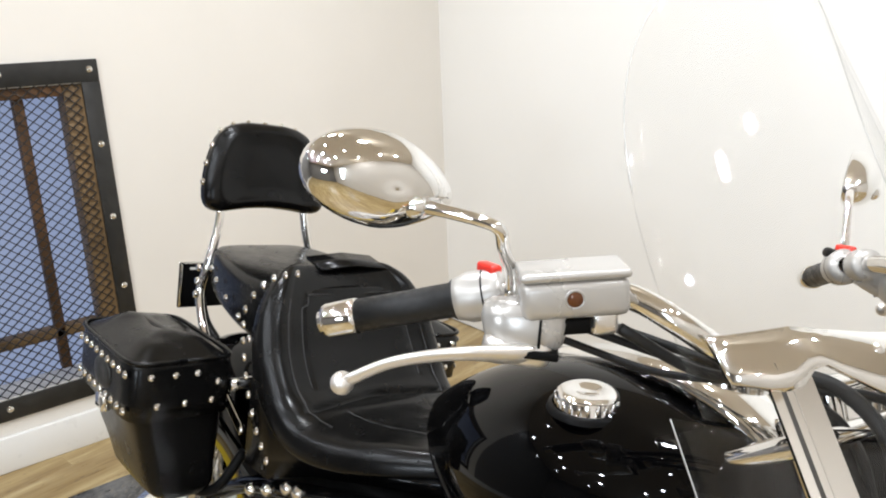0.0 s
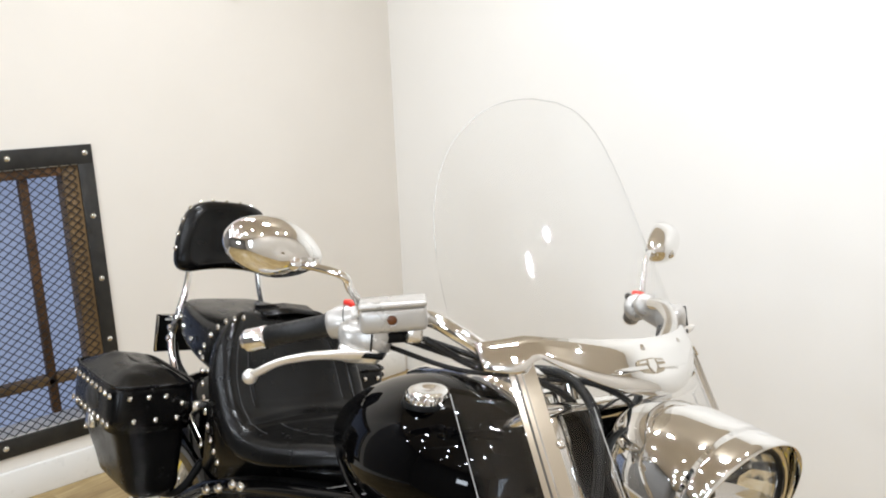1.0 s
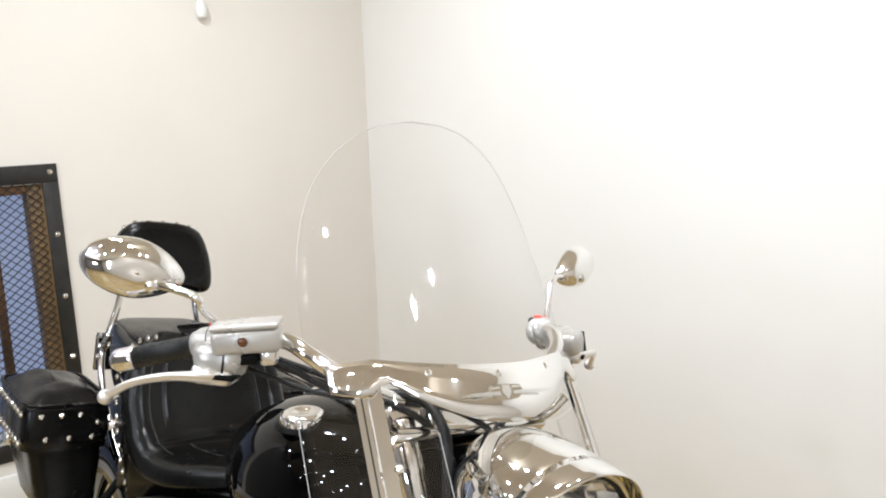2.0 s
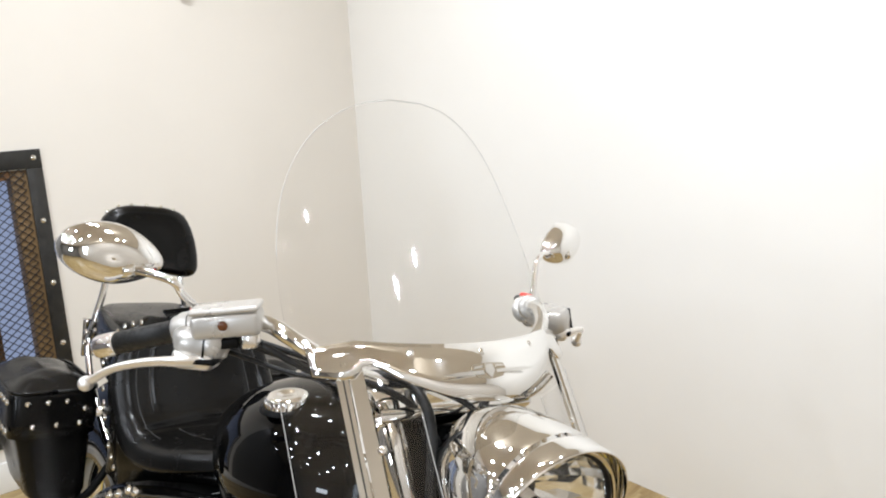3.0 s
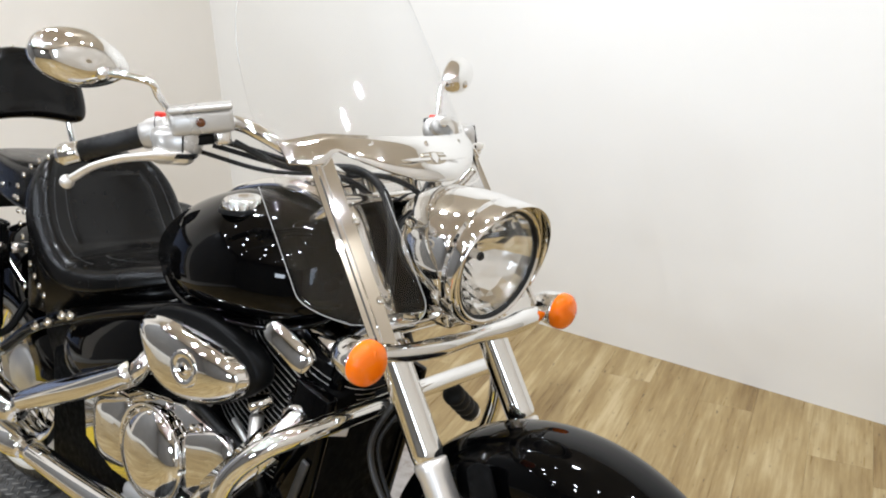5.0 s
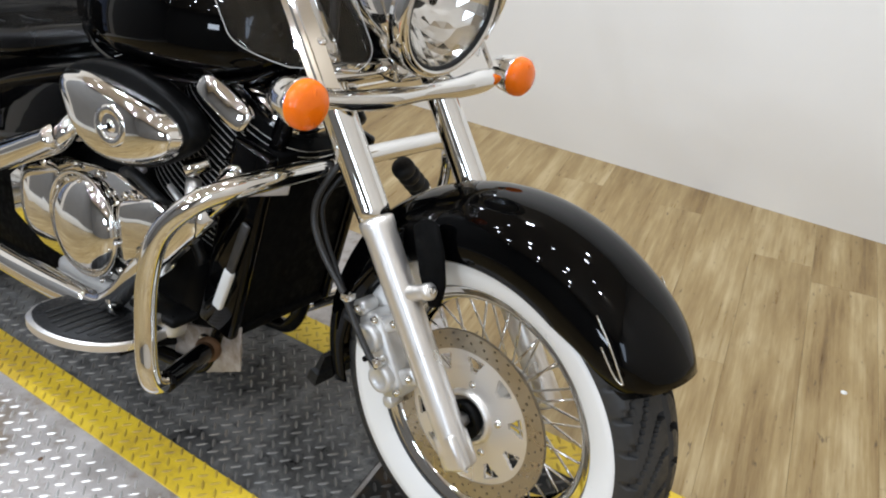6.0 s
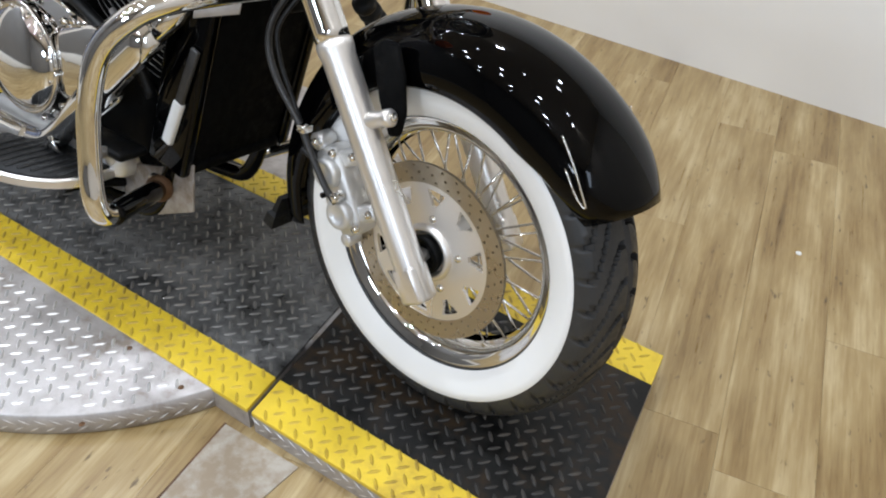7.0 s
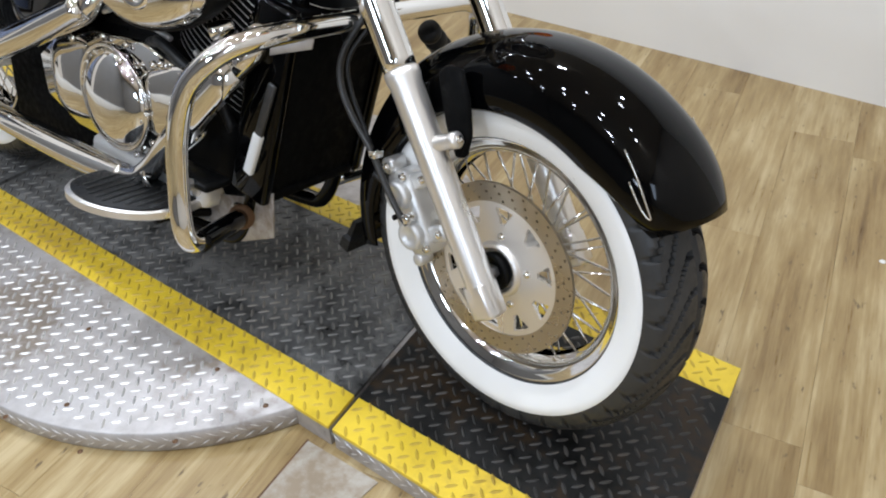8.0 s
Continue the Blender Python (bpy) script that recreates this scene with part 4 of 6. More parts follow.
part("polished_edge", tube(edge_line(main_span, 1.22, 1.4828, 0, 40) + edge_line(main_span, 1.4828, 1.22, 1, 40), 0.0006, 6, 0), EDGECLEAR, screen, "polished acrylic edge")
for s in (RIGHT, LEFT):
    a, b = (0, 1) if s < 0 else (1, 0)
    part("polished_edge", tube(edge_line(wing_span(s), 1.032, 0.838, a) + edge_line(wing_span(s), 0.838, 1.032, b), 0.0006, 6, 0), EDGECLEAR, screen, "polished acrylic edge")


def panel_mesh():
    """The chrome band across the screen: straight top, boat-shaped foot."""
    rows = []
    for k in range(41):
        y = -0.232 + 0.464 * k / 40
        t = abs(y) / 0.232
        top = 1.115 - 0.016 * max(0, t - 0.75) / 0.25
        low = 1.040 + 0.048 * min(1, t / 0.72) ** 2 if t < 0.72 else 1.088 - 0.026 * min(1, (t - 0.72) / 0.1)
        rows.append([Vector((screen_x(y, z) + d, y, z + d * 0.6)) for z, d in ((low, 0.011), (low, 0.0152), (low + (top - low) * 0.33, 0.0129), (low + (top - low) * 0.66, 0.0106), (top, 0.0082), (top, 0.004))])
    return loft(rows)


band = part("chrome_band", panel_mesh(), CHROME, screen, "polished chrome band with an emblem")
ws_bolt = mesh_of("band_bolt", lathe([(0, 0.005), (0.004, 0.0045), (0.0065, 0.002), (0.0075, 0)], 16), CHROME)


def on_screen(y, z, d=0.008):
    n = Vector((1, 4.2 * y, 0.69)).normalized()
    p = Vector((screen_x(y, z), y, z)) + n * d
    return Matrix.Translation(p) @ n.to_track_quat("Z", "Y").to_matrix().to_4x4()


for y in (-0.106, 0.0, 0.106):
    place("band_bolt", ws_bolt, screen, m=on_screen(y, 1.102))
for s in (RIGHT, LEFT):
    for y, z in ((0.163, 1.092), (0.205, 1.074), (0.166, 0.985), (0.172, 0.872)):
        place("band_bolt", ws_bolt, screen, m=on_screen(s * y, z))
    part("support_strut", loft([[on_screen(s * (0.184 + 0.003 * k / 10), 1.085 - 0.272 * k / 10, 0) @ Vector((a, b, d)) for a, b, d in ((-0.021, 0, 0.004), (-0.0205, 0, 0.0088), (-0.012, 0, 0.009), (-0.009, 0, 0.0125), (-0.003, 0, 0.0125), (0.0, 0, 0.009), (0.0205, 0, 0.0088), (0.021, 0, 0.004))] for k in range(11)]), CHROME, screen, "chrome support strut", smooth=False)
    part("clamp_arm", tube([Vector((screen_x(0.17, 1.05) - 0.005, s * 0.17, 1.05)), Vector((-0.41, s * 0.145, 1.02)), Vector((-0.44, s * 0.122, 1.0))], 0.008, 12), CHROME, screen)
    part("lower_clamp_knob", rod(Vector((screen_x(0.19, 0.87), s * 0.19, 0.87)), Vector((-0.33, s * 0.145, 0.865)), 0.016, 20), SATBLACK, screen)
EM = on_screen(0.0, 1.075, 0.0122)
EM = EM @ Matrix.Rotation(radians(90), 4, "Z") if abs((EM.to_3x3() @ Vector((1, 0, 0))).y) < 0.5 else EM
emblem = part("wing_emblem", strip([(-0.031, 0.004), (-0.027, 0.0125), (0, 0.0145), (0.027, 0.0125), (0.031, 0.004), (0.022, -0.007), (0, -0.012), (-0.022, -0.007)], 0.0025, EM, 0.0006), DISCMETAL, screen, "raised winged chrome emblem", smooth=False)
part("emblem_crest", strip([(-0.007, 0.012), (0.007, 0.012), (0.009, 0.001), (0, -0.010), (-0.009, 0.001)], 0.0045, EM, 0.0008), CHROME, emblem, smooth=False)
for s in (-1, 1):
    part("emblem_wing", strip([(s * 0.011, 0.0035), (s * 0.052, 0.003), (s * 0.080, 0.0006), (s * 0.052, -0.0022), (s * 0.011, -0.003)][::s], 0.004, EM, 0.0006), CHROME, emblem, smooth=False)
    part("emblem_wing", strip([(s * 0.011, 0.011), (s * 0.025, 0.0095), (s * 0.028, 0.006), (s * 0.011, 0.0065)][::s], 0.004, EM, 0.0006), CHROME, emblem, smooth=False)

# handlebar and controls
GRIP0, GRIP1 = Vector((-0.690, 0.352, 1.092)), Vector((-0.798, 0.458, 1.046))
bar_line = [(-0.455, 0.0, 1.038), (-0.457, 0.06, 1.039), (-0.464, 0.13, 1.052), (-0.480, 0.195, 1.083), (-0.504, 0.235, 1.109), (-0.546, 0.262, 1.126), (-0.600, 0.292, 1.121), (-0.648, 0.321, 1.107), (-0.690, 0.352, 1.092), (-0.797, 0.457, 1.0465)]
line = [(x, -y, z) for x, y, z in bar_line[:0:-1]] + bar_line
hbar = fpart("handlebar", tube(line, 0.0127, 18, 8), CHROME, "chrome pulled-back handlebar")
for s in (RIGHT, LEFT):
    part("riser", tube([(-0.435, s * 0.055, 0.985), (-0.445, s * 0.055, 1.01), (-0.456, s * 0.055, 1.039)], [0.019, 0.0175, 0.019], 18), CHROME, hbar, "chrome riser")
    g0, g1 = Vector((GRIP0.x, s * GRIP0.y, GRIP0.z)), Vector((GRIP1.x, s * GRIP1.y, GRIP1.z))
    d = (g1 - g0).normalized()
    part("grip", lathe([(0.0127, 0.0), (0.021, 0.0), (0.0215, 0.004), (0.0185, 0.008), (0.0180, 0.05), (0.0180, 0.112), (0.0127, 0.113)], 28, axis(g0, g1)), RUBBER, hbar, "black rubber grip")
    part("grip_end", lathe([(0.0127, 0.112), (0.0190, 0.113), (0.0195, 0.118), (0.0195, 0.146), (0.0175, 0.151), (0.0, 0.152)], 28, axis(g0, g1)), CHROME, hbar, "ridged chrome grip end")
    sw = Matrix.Translation((0, 0, 0)) @ axis(g0 - d * 0.052, g1)
    housing = fpart("switch_housing", lathe([(0.013, 0.0), (0.024, 0.002), (0.0265, 0.008), (0.0265, 0.040), (0.0235, 0.048), (0.0225, 0.054), (0.013, 0.055)], 32, sw), SILVER, "silver switch housing")
    part("seam", lathe([(0.0266, 0.021), (0.0271, 0.022), (0.0266, 0.023)], 32, sw), SATBLACK, housing)
    top = g0 - d * 0.03 + Vector((0, 0, 0.026))
    part("red_switch", rbox(top - Vector((0.014, 0.007, 0.004)), top + Vector((0.014, 0.007, 0.007)), 0.003), RED, housing, "red rocker switch")
    part("switch_button", rbox(g0 - d * 0.03 + Vector((-0.03, -0.006, -0.006)), g0 - d * 0.03 + Vector((-0.02, 0.006, 0.004)), 0.002), SATBLACK, housing)
    # lever with its perch
    perch = Vector((-0.587, s * 0.352, 1.072))
    lv = [(-0.568, s * 0.335, 1.070), (-0.574, s * 0.368, 1.070), (-0.588, s * 0.402, 1.070), (-0.610, s * 0.432, 1.064), (-0.640, s * 0.461, 1.050), (-0.672, s * 0.485, 1.026)]
    lever = fpart("brake_lever" if s < 0 else "clutch_lever", tube(lv, [0.0135, 0.0125, 0.0095, 0.0082, 0.0072, 0.0078], 16, 8, 0.62), SATIN, "satin aluminium hand lever with a ball end")
    part("ball_end", lathe([(0.0115 * math.sin(radians(k * 15)), -0.0115 * math.cos(radians(k * 15))) for k in range(13)], 20, Matrix.Translation((-0.677, s * 0.488, 1.022))), SATIN, lever)
    part("perch", rbox((-0.024, -0.034, -0.016), (0.022, 0.032, 0.016), 0.013, Matrix.Translation(perch) @ Matrix.Rotation(s * radians(40), 4, "Z"), 3), SATIN, lever)
    part("bar_clamp", lathe([(0.0127, -0.016), (0.022, -0.015), (0.0235, -0.01), (0.0235, 0.01), (0.022, 0.015), (0.0127, 0.016)], 28, axis(Vector((-0.628, s * 0.309, 1.1135)), Vector((-0.66, s * 0.330, 1.1035)))), SILVER, lever)
    part("perch_arm", tube([(-0.628, s * 0.311, 1.105), (-0.605, s * 0.335, 1.090), (-0.588, s * 0.352, 1.076)], [0.025, 0.026, 0.020], 18, 6, 0.72), SILVER, lever)
    knuckle = Matrix.Translation((-0.592, s * 0.343, 1.096)) @ Matrix.Rotation(s * radians(38), 4, "Z") @ Matrix.Rotation(radians(-12), 4, "Y")
    part("perch_knuckle", loft([oval(knuckle @ Vector((0, 0, h)), knuckle.to_3x3() @ Vector((1, 0, 0)), knuckle.to_3x3() @ Vector((0, 1, 0)), a, b, 32, 3.0) for h, a, b in ((-0.030, 0.020, 0.026), (-0.022, 0.027, 0.036), (0.0, 0.030, 0.042), (0.013, 0.029, 0.040), (0.019, 0.022, 0.032), (0.021, 0.010, 0.016))]), SILVER, lever, "rounded silver lever knuckle")
    part("knuckle_seam", rbox((-0.031, 0.012, -0.024), (0.031, 0.0145, 0.016), 0.0008, knuckle, 1), SATBLACK, lever)
    part("lever_slot", rbox((-0.006, -0.028, -0.004), (0.026, 0.037, 0.004), 0.002, Matrix.Translation(perch) @ Matrix.Rotation(s * radians(40), 4, "Z")), SATBLACK, lever)
    part("pivot_screw", lathe([(0, 0.006), (0.008, 0.005), (0.009, 0)], 16, Matrix.Translation((-0.572, s * 0.343, 1.086))), CHROME, lever)

for p, q in (((-0.70, 0.335, 1.118), (-0.675, 0.318, 1.118)), ((-0.705, 0.345, 1.085), (-0.672, 0.325, 1.082))):
    fpart("switch_knob", rod(p, q, 0.008, 14, 0.3), SATBLACK, "black switch knob on the silver housing")
fpart("clutch_cover_knuckle", dome((-0.62, 0.345, 1.095), (0.6, -0.1, 0.75), (0, 1, 0), 0.040, 0.026, 0.020, 28, 6, 2.4, 0.006), SILVER, "silver clutch lever knuckle")

# brake fluid reservoir
RES = Matrix.Translation((-0.563, -0.316, 1.134)) @ Matrix.Rotation(radians(-30), 4, "Z") @ Matrix.Rotation(radians(4), 4, "Y") @ Matrix.Rotation(radians(8), 4, "X")
res = fpart("brake_reservoir", rbox((-0.026, -0.050, -0.025), (0.026, 0.050, 0.012), 0.009, RES, 3), SILVER, "silver brake fluid reservoir with a brown sight glass")
part("reservoir_lid", rbox((-0.0265, -0.0505, 0.0115), (0.0265, 0.0505, 0.0205), 0.0042, RES, 3), SILVER, res, "silver reservoir lid")
part("sight_glass", lathe([(0, 0.0015), (0.0065, 0.001), (0.0075, 0)], 24, RES @ Matrix.Translation((0.0258, -0.002, -0.005)) @ Matrix.Rotation(radians(90), 4, "Y")), BROWNGLASS, res, "dark brown sight glass")
part("sight_ring", lathe([(0.0075, 0), (0.0085, 0.002), (0.010, 0)], 24, RES @ Matrix.Translation((0.0258, -0.002, -0.005)) @ Matrix.Rotation(radians(90), 4, "Y")), SILVER, res)
part("banjo_block", rbox((-0.014, 0.016, -0.048), (0.012, 0.042, -0.022), 0.006, RES), SATIN, res)
part("brake_switch", rbox((-0.022, -0.03, -0.043), (0.016, 0.015, -0.027), 0.003, RES), SATBLACK, res)
part("brake_line", tube([RES @ Vector((0, 0.045, -0.045)), (-0.50, -0.205, 1.06), (-0.455, -0.14, 1.05), (-0.42, -0.07, 1.01), (-0.40, -0.03, 0.93), (-0.37, -0.04, 0.80), (-0.31, -0.075, 0.66)], 0.0058, 10), RUBBER, res, "black brake hose")
for a, b, c in ((-0.225, 1.088, 0.0052), (-0.215, 1.074, 0.0046), (-0.24, 1.064, 0.0040)):
    fpart("control_cable", tube([(-0.60, a - 0.06, b + 0.01), (-0.535, a + 0.03, b - 0.018), (-0.47, -0.12, 1.045), (-0.40, -0.05, 1.045), (-0.37, 0.015, 1.00), (-0.40, 0.04, 0.90), (-0.46, 0.03, 0.80)], c, 10), RUBBER, "black control cable")
fpart("control_cable", tube([(-0.57, 0.29, 1.08), (-0.50, 0.20, 1.06), (-0.43, 0.10, 1.05), (-0.385, 0.03, 1.02), (-0.40, -0.02, 0.90), (-0.46, -0.03, 0.80)], 0.007, 10), RUBBER, "black control cable")
fpart("wire_sleeve", tube([(-0.50, -0.16, 1.05), (-0.44, -0.09, 1.055), (-0.38, -0.075, 1.02), (-0.345, -0.085, 0.95), (-0.34, -0.09, 0.86), (-0.36, -0.08, 0.78)], 0.008, 12), RUBBER, "thick black wiring sleeve")


# mirrors
def mirror_head(s):
    """A chrome teardrop bowl with the glass on the rider's side."""
    c = Vector((-0.694, s * 0.456, 1.215)) if s < 0 else Vector((-0.768, 0.492, 1.226))
    u = Vector((-0.15 if s < 0 else -0.42, s * (0.96 if s < 0 else 0.88), 0.20)).normalized()  # along the long axis, outward
    n = Vector((0.90, s * 0.32, -0.05)).normalized()  # the bowl bulges forward
    n = (n - u * n.dot(u)).normalized()
    v = n.cross(u)
    rows = []
    for k in range(11):
        t = k / 10 * math.pi / 2
        ring = []
        for q in range(40):
            p = 2 * math.pi * q / 40
            cu, sv = math.cos(p), math.sin(p)
            a = 0.076 if s < 0 else 0.080
            b = 0.046 * (1.0 - 0.28 * max(0, -cu) ** 1.5)
            ring.append(c + (u * cu * a + v * sv * b) * math.cos(t) ** 0.75 + n * 0.044 * math.sin(t) + u * -0.006 * math.sin(t))
        rows.append(ring)
    back = [c + (p - c) * 0.985 - n * 0.006 for p in rows[0]]
    glass = [[c + (p - c) * q - n * 0.0065 for p in rows[0]] for q in (0.97, 0.5, 0.02)]
    return loft([back] + rows), loft(glass, caps=True), c, u, n


for s in (RIGHT, LEFT):
    bowl, glass, c, u, n = mirror_head(s)
    head = fpart("mirror", bowl, CHROME, "chrome teardrop mirror on a bent stem")
    part("mirror_glass", glass, CHROME, head, "mirror glass")
    root = Vector((-0.632, -0.328, 1.112)) if s < 0 else Vector((-0.690, 0.366, 1.112))
    rise = [(0.014, 0.016, 0.026), (0.034, 0.044, 0.053), (0.042, 0.056, 0.070), (0.032, 0.068, 0.077), (-0.003, 0.092, 0.082)] if s < 0 else [(-0.003, 0.003, 0.026), (-0.010, 0.010, 0.058), (-0.015, 0.016, 0.078), (-0.024, 0.032, 0.090), (-0.036, 0.058, 0.098)]
    part("stem", tube([root, *(root + Vector((x, s * y, z)) for x, y, z in rise), c + n * 0.028 - u * 0.03 - Vector((0, 0, 0.012))], [0.008, 0.0065, 0.0062, 0.0062, 0.0062, 0.0065, 0.008], 14), CHROME, head, "bent chrome stem")
    part("stem_nut", lathe([(0, 0), (0.012, 0), (0.012, 0.014), (0.008, 0.018), (0, 0.018)], 6, Matrix.Translation(root - Vector((0, 0, 0.008)))), CHROME, head)
    part("ball_joint", lathe([(0.012 * math.sin(radians(k * 18)), -0.012 * math.cos(radians(k * 18))) for k in range(11)], 20, Matrix.Translation(c + n * 0.036 - u * 0.028 - Vector((0, 0, 0.012)))), CHROME, head)

# fuel tank
TANK = [(-0.43, 0.05, 0.905, 0.80), (-0.455, 0.095, 0.935, 0.775), (-0.50, 0.138, 0.957, 0.75), (-0.57, 0.172, 0.977, 0.735), (-0.66, 0.190, 0.985, 0.728), (-0.75, 0.190, 0.977, 0.728), (-0.84, 0.170, 0.952, 0.735), (-0.92, 0.135, 0.915, 0.75), (-0.98, 0.098, 0.875, 0.765), (-1.02, 0.06, 0.845, 0.785)]


def tank_mesh():
    rings = []
    for x, w, top, bot in spline(TANK, 6):
        mid = bot + 0.40 * (top - bot)
        ring = []
        for k in range(48):
            t = 2 * math.pi * k / 48
            c, s = math.cos(t), math.sin(t)
            y = w * math.copysign(abs(c) ** 0.86, c)
            z = mid + (top - mid) * abs(s) ** 0.94 if s >= 0 else mid - (mid - bot) * abs(s) ** 0.6
            ring.append(Vector((x, y, z)))
        rings.append(ring)
    return loft(rings)


tank = bpart("fuel_tank", tank_mesh(), GLOSS, "gloss black teardrop fuel tank")
for s in (RIGHT, LEFT):
    seam = [(x, s * w * 0.86, bot + 0.012) for x, w, top, bot in TANK[1:]]
    part("tank_seam", tube(seam, 0.0065, 10, 6, 0.6), GLOSS, tank, "rolled lower seam")
CAP = Matrix.Translation((-0.684, -0.119, 0.955)) @ Matrix.Rotation(radians(9), 4, "X")
cap = part("fuel_cap", lathe([(0, 0.0125), (0.012, 0.0125), (0.014, 0.0145), (0.029, 0.0145), (0.034, 0.013), (0.037, 0.009), (0.0375, -0.004), (0.040, -0.006), (0.041, -0.012)], 48, CAP), CHROME, tank, "knurled chrome fuel cap")
knurl = mesh_of("cap_rib", rbox((0.0355, -0.0022, -0.003), (0.0392, 0.0022, 0.0085), 0.001, seg=1), CHROME)
for k in range(22):
    place("cap_rib", knurl, cap, m=CAP @ Matrix.Rotation(2 * math.pi * k / 22, 4, "Z"))
part("cap_seat", lathe([(0.041, -0.002), (0.046, -0.004), (0.048, -0.010)], 40, CAP), SATBLACK, tank, "black ring under the cap")
console = bpart("tank_console", loft([oval((x, 0, z), (0, 1, 0), (0, 0, 1), w, h, 24, 2.3) for x, w, z, h in spline([(-0.47, 0.012, 0.935, 0.012), (-0.50, 0.045, 0.955, 0.022), (-0.56, 0.062, 0.985, 0.024), (-0.63, 0.062, 0.995, 0.022), (-0.72, 0.045, 0.985, 0.018), (-0.82, 0.026, 0.960, 0.014), (-0.88, 0.008, 0.938, 0.008)], 6)]), CHROME, "chrome speedometer console on the tank")
SP = Matrix.Translation((-0.59, 0, 1.008)) @ Matrix.Rotation(radians(-8), 4, "Y")
part("speedometer", lathe([(0, 0.008), (0.045, 0.008), (0.048, 0.010), (0.052, 0.008), (0.054, 0.0), (0.054, -0.02)], 40, SP), CHROME, console, "chrome ringed speedometer")
part("dial", lathe([(0, 0.0085), (0.044, 0.0085)], 40, SP), WHITEPL, console, "pale dial")
bpart("steering_head", rod((-0.36, 0, 0.70), (-0.50, 0, 0.915), 0.034, 28), SATBLACK, "black steering head")

# frame rails
frame_bars = [
    [(-0.40, 0.03, 0.86), (-0.43, 0.075, 0.72), (-0.46, 0.10, 0.55), (-0.51, 0.115, 0.36), (-0.56, 0.12, 0.20), (-0.64, 0.125, 0.165), (-0.85, 0.13, 0.16), (-1.15, 0.13, 0.19)],
    [(-0.46, 0.04, 0.80), (-0.62, 0.10, 0.755), (-0.84, 0.145, 0.715), (-1.05, 0.155, 0.66), (-1.22, 0.155, 0.605), (-1.42, 0.15, 0.53), (-1.6, 0.14, 0.42)],
]
for line in frame_bars:
    for s in (RIGHT, LEFT):
        bpart("frame_tube", tube([(x, s * y, z) for x, y, z in line], 0.0165, 14), GLOSS, "gloss black frame tube")
rail_bolt = mesh_of("frame_bolt", lathe([(0, 0.012), (0.008, 0.011), (0.012, 0.006), (0.013, 0)], 16), CHROME)
for x, z in ((-1.30, 0.578), (-1.20, 0.618), (-1.235, 0.61), (-1.36, 0.552)):
    place("frame_bolt", rail_bolt, bike, m=Matrix.Translation((x, -0.17, z)) @ ACROSS)

# radiator
RAD = Matrix.Translation((-0.482, 0, 0.462)) @ Matrix.Rotation(radians(12), 4, "Y")
rad = bpart("radiator", rbox((-0.030, -0.118, -0.165), (0.026, 0.118, 0.20), 0.008, RAD), MATBLACK, "black radiator in a black shroud")
for s in (RIGHT, LEFT):
    part("shroud", rbox((-0.055, min(s * 0.114, s * 0.142), -0.180), (0.038, max(s * 0.114, s * 0.142), 0.205), 0.009, RAD), GLOSS, rad, "black side shroud")
part("lower_lip", rbox((-0.04, -0.114, -0.180), (0.034, 0.114, -0.160), 0.006, RAD), MATBLACK, rad)
bpart("label_strap", rbox((-0.009, -0.004, 0.040), (0.009, 0.004, 0.150), 0.003, Matrix.Translation((-0.494, -0.149, 0.389)) @ Matrix.Rotation(radians(20), 4, "Y")), HOSE, "dull grey cable sleeve on the radiator shroud")
bpart("white_sleeve", rbox((-0.011, -0.006, -0.046), (0.011, 0.006, 0.044), 0.004, Matrix.Translation((-0.494, -0.149, 0.389)) @ Matrix.Rotation(radians(20), 4, "Y")), WHITEPL, "white plastic sleeve")

# engine
eng = bpart("crankcase", loft([oval((x, 0, z), (0, 1, 0), (0, 0, 1), w, h, 28, 3.2) for x, w, z, h in spline([(-0.58, 0.08, 0.36, 0.10), (-0.62, 0.13, 0.36, 0.14), (-0.72, 0.155, 0.37, 0.165), (-0.86, 0.16, 0.385, 0.165), (-1.0, 0.15, 0.39, 0.15), (-1.08, 0.11, 0.39, 0.12)], 4)]), SATBLACK, "black engine case")


FINEDGE = simple("polished_fin_edge", (0.86, 0.85, 0.83), 0.45, 0.30, 40, 0.08)


def cylinder(base, head, wide, deep, count):
    """A finned barrel between base and head; each fin a part."""
    m = axis(base, head)
    d = (Vector(head) - Vector(base)).length
    barrel = bpart("cylinder", lathe([(0.06, 0), (0.06, d * 0.95), (0.04, d)], 32, m, capped=True), SATBLACK, "black finned cylinder")
    ring = oval((0, 0, 0), (1, 0, 0), (0, 1, 0), wide, deep, 40, 2.8)
    me = mesh_of("cooling_fin", loft([[p * 0.99 for p in ring], [p + Vector((0, 0, 0.001)) for p in ring], [p + Vector((0, 0, 0.0024)) for p in ring], [p * 0.99 + Vector((0, 0, 0.0034)) for p in ring]]), SATBLACK)
    me.materials.append(FINEDGE)
    for p in me.polygons:
        p.material_index = 1 if abs(p.normal.z) < 0.4 else 0
    for k in range(count):
        place("cooling_fin", me, barrel, m=m @ Matrix.Translation((0, 0, d * (k + 0.4) / count)))
    return barrel


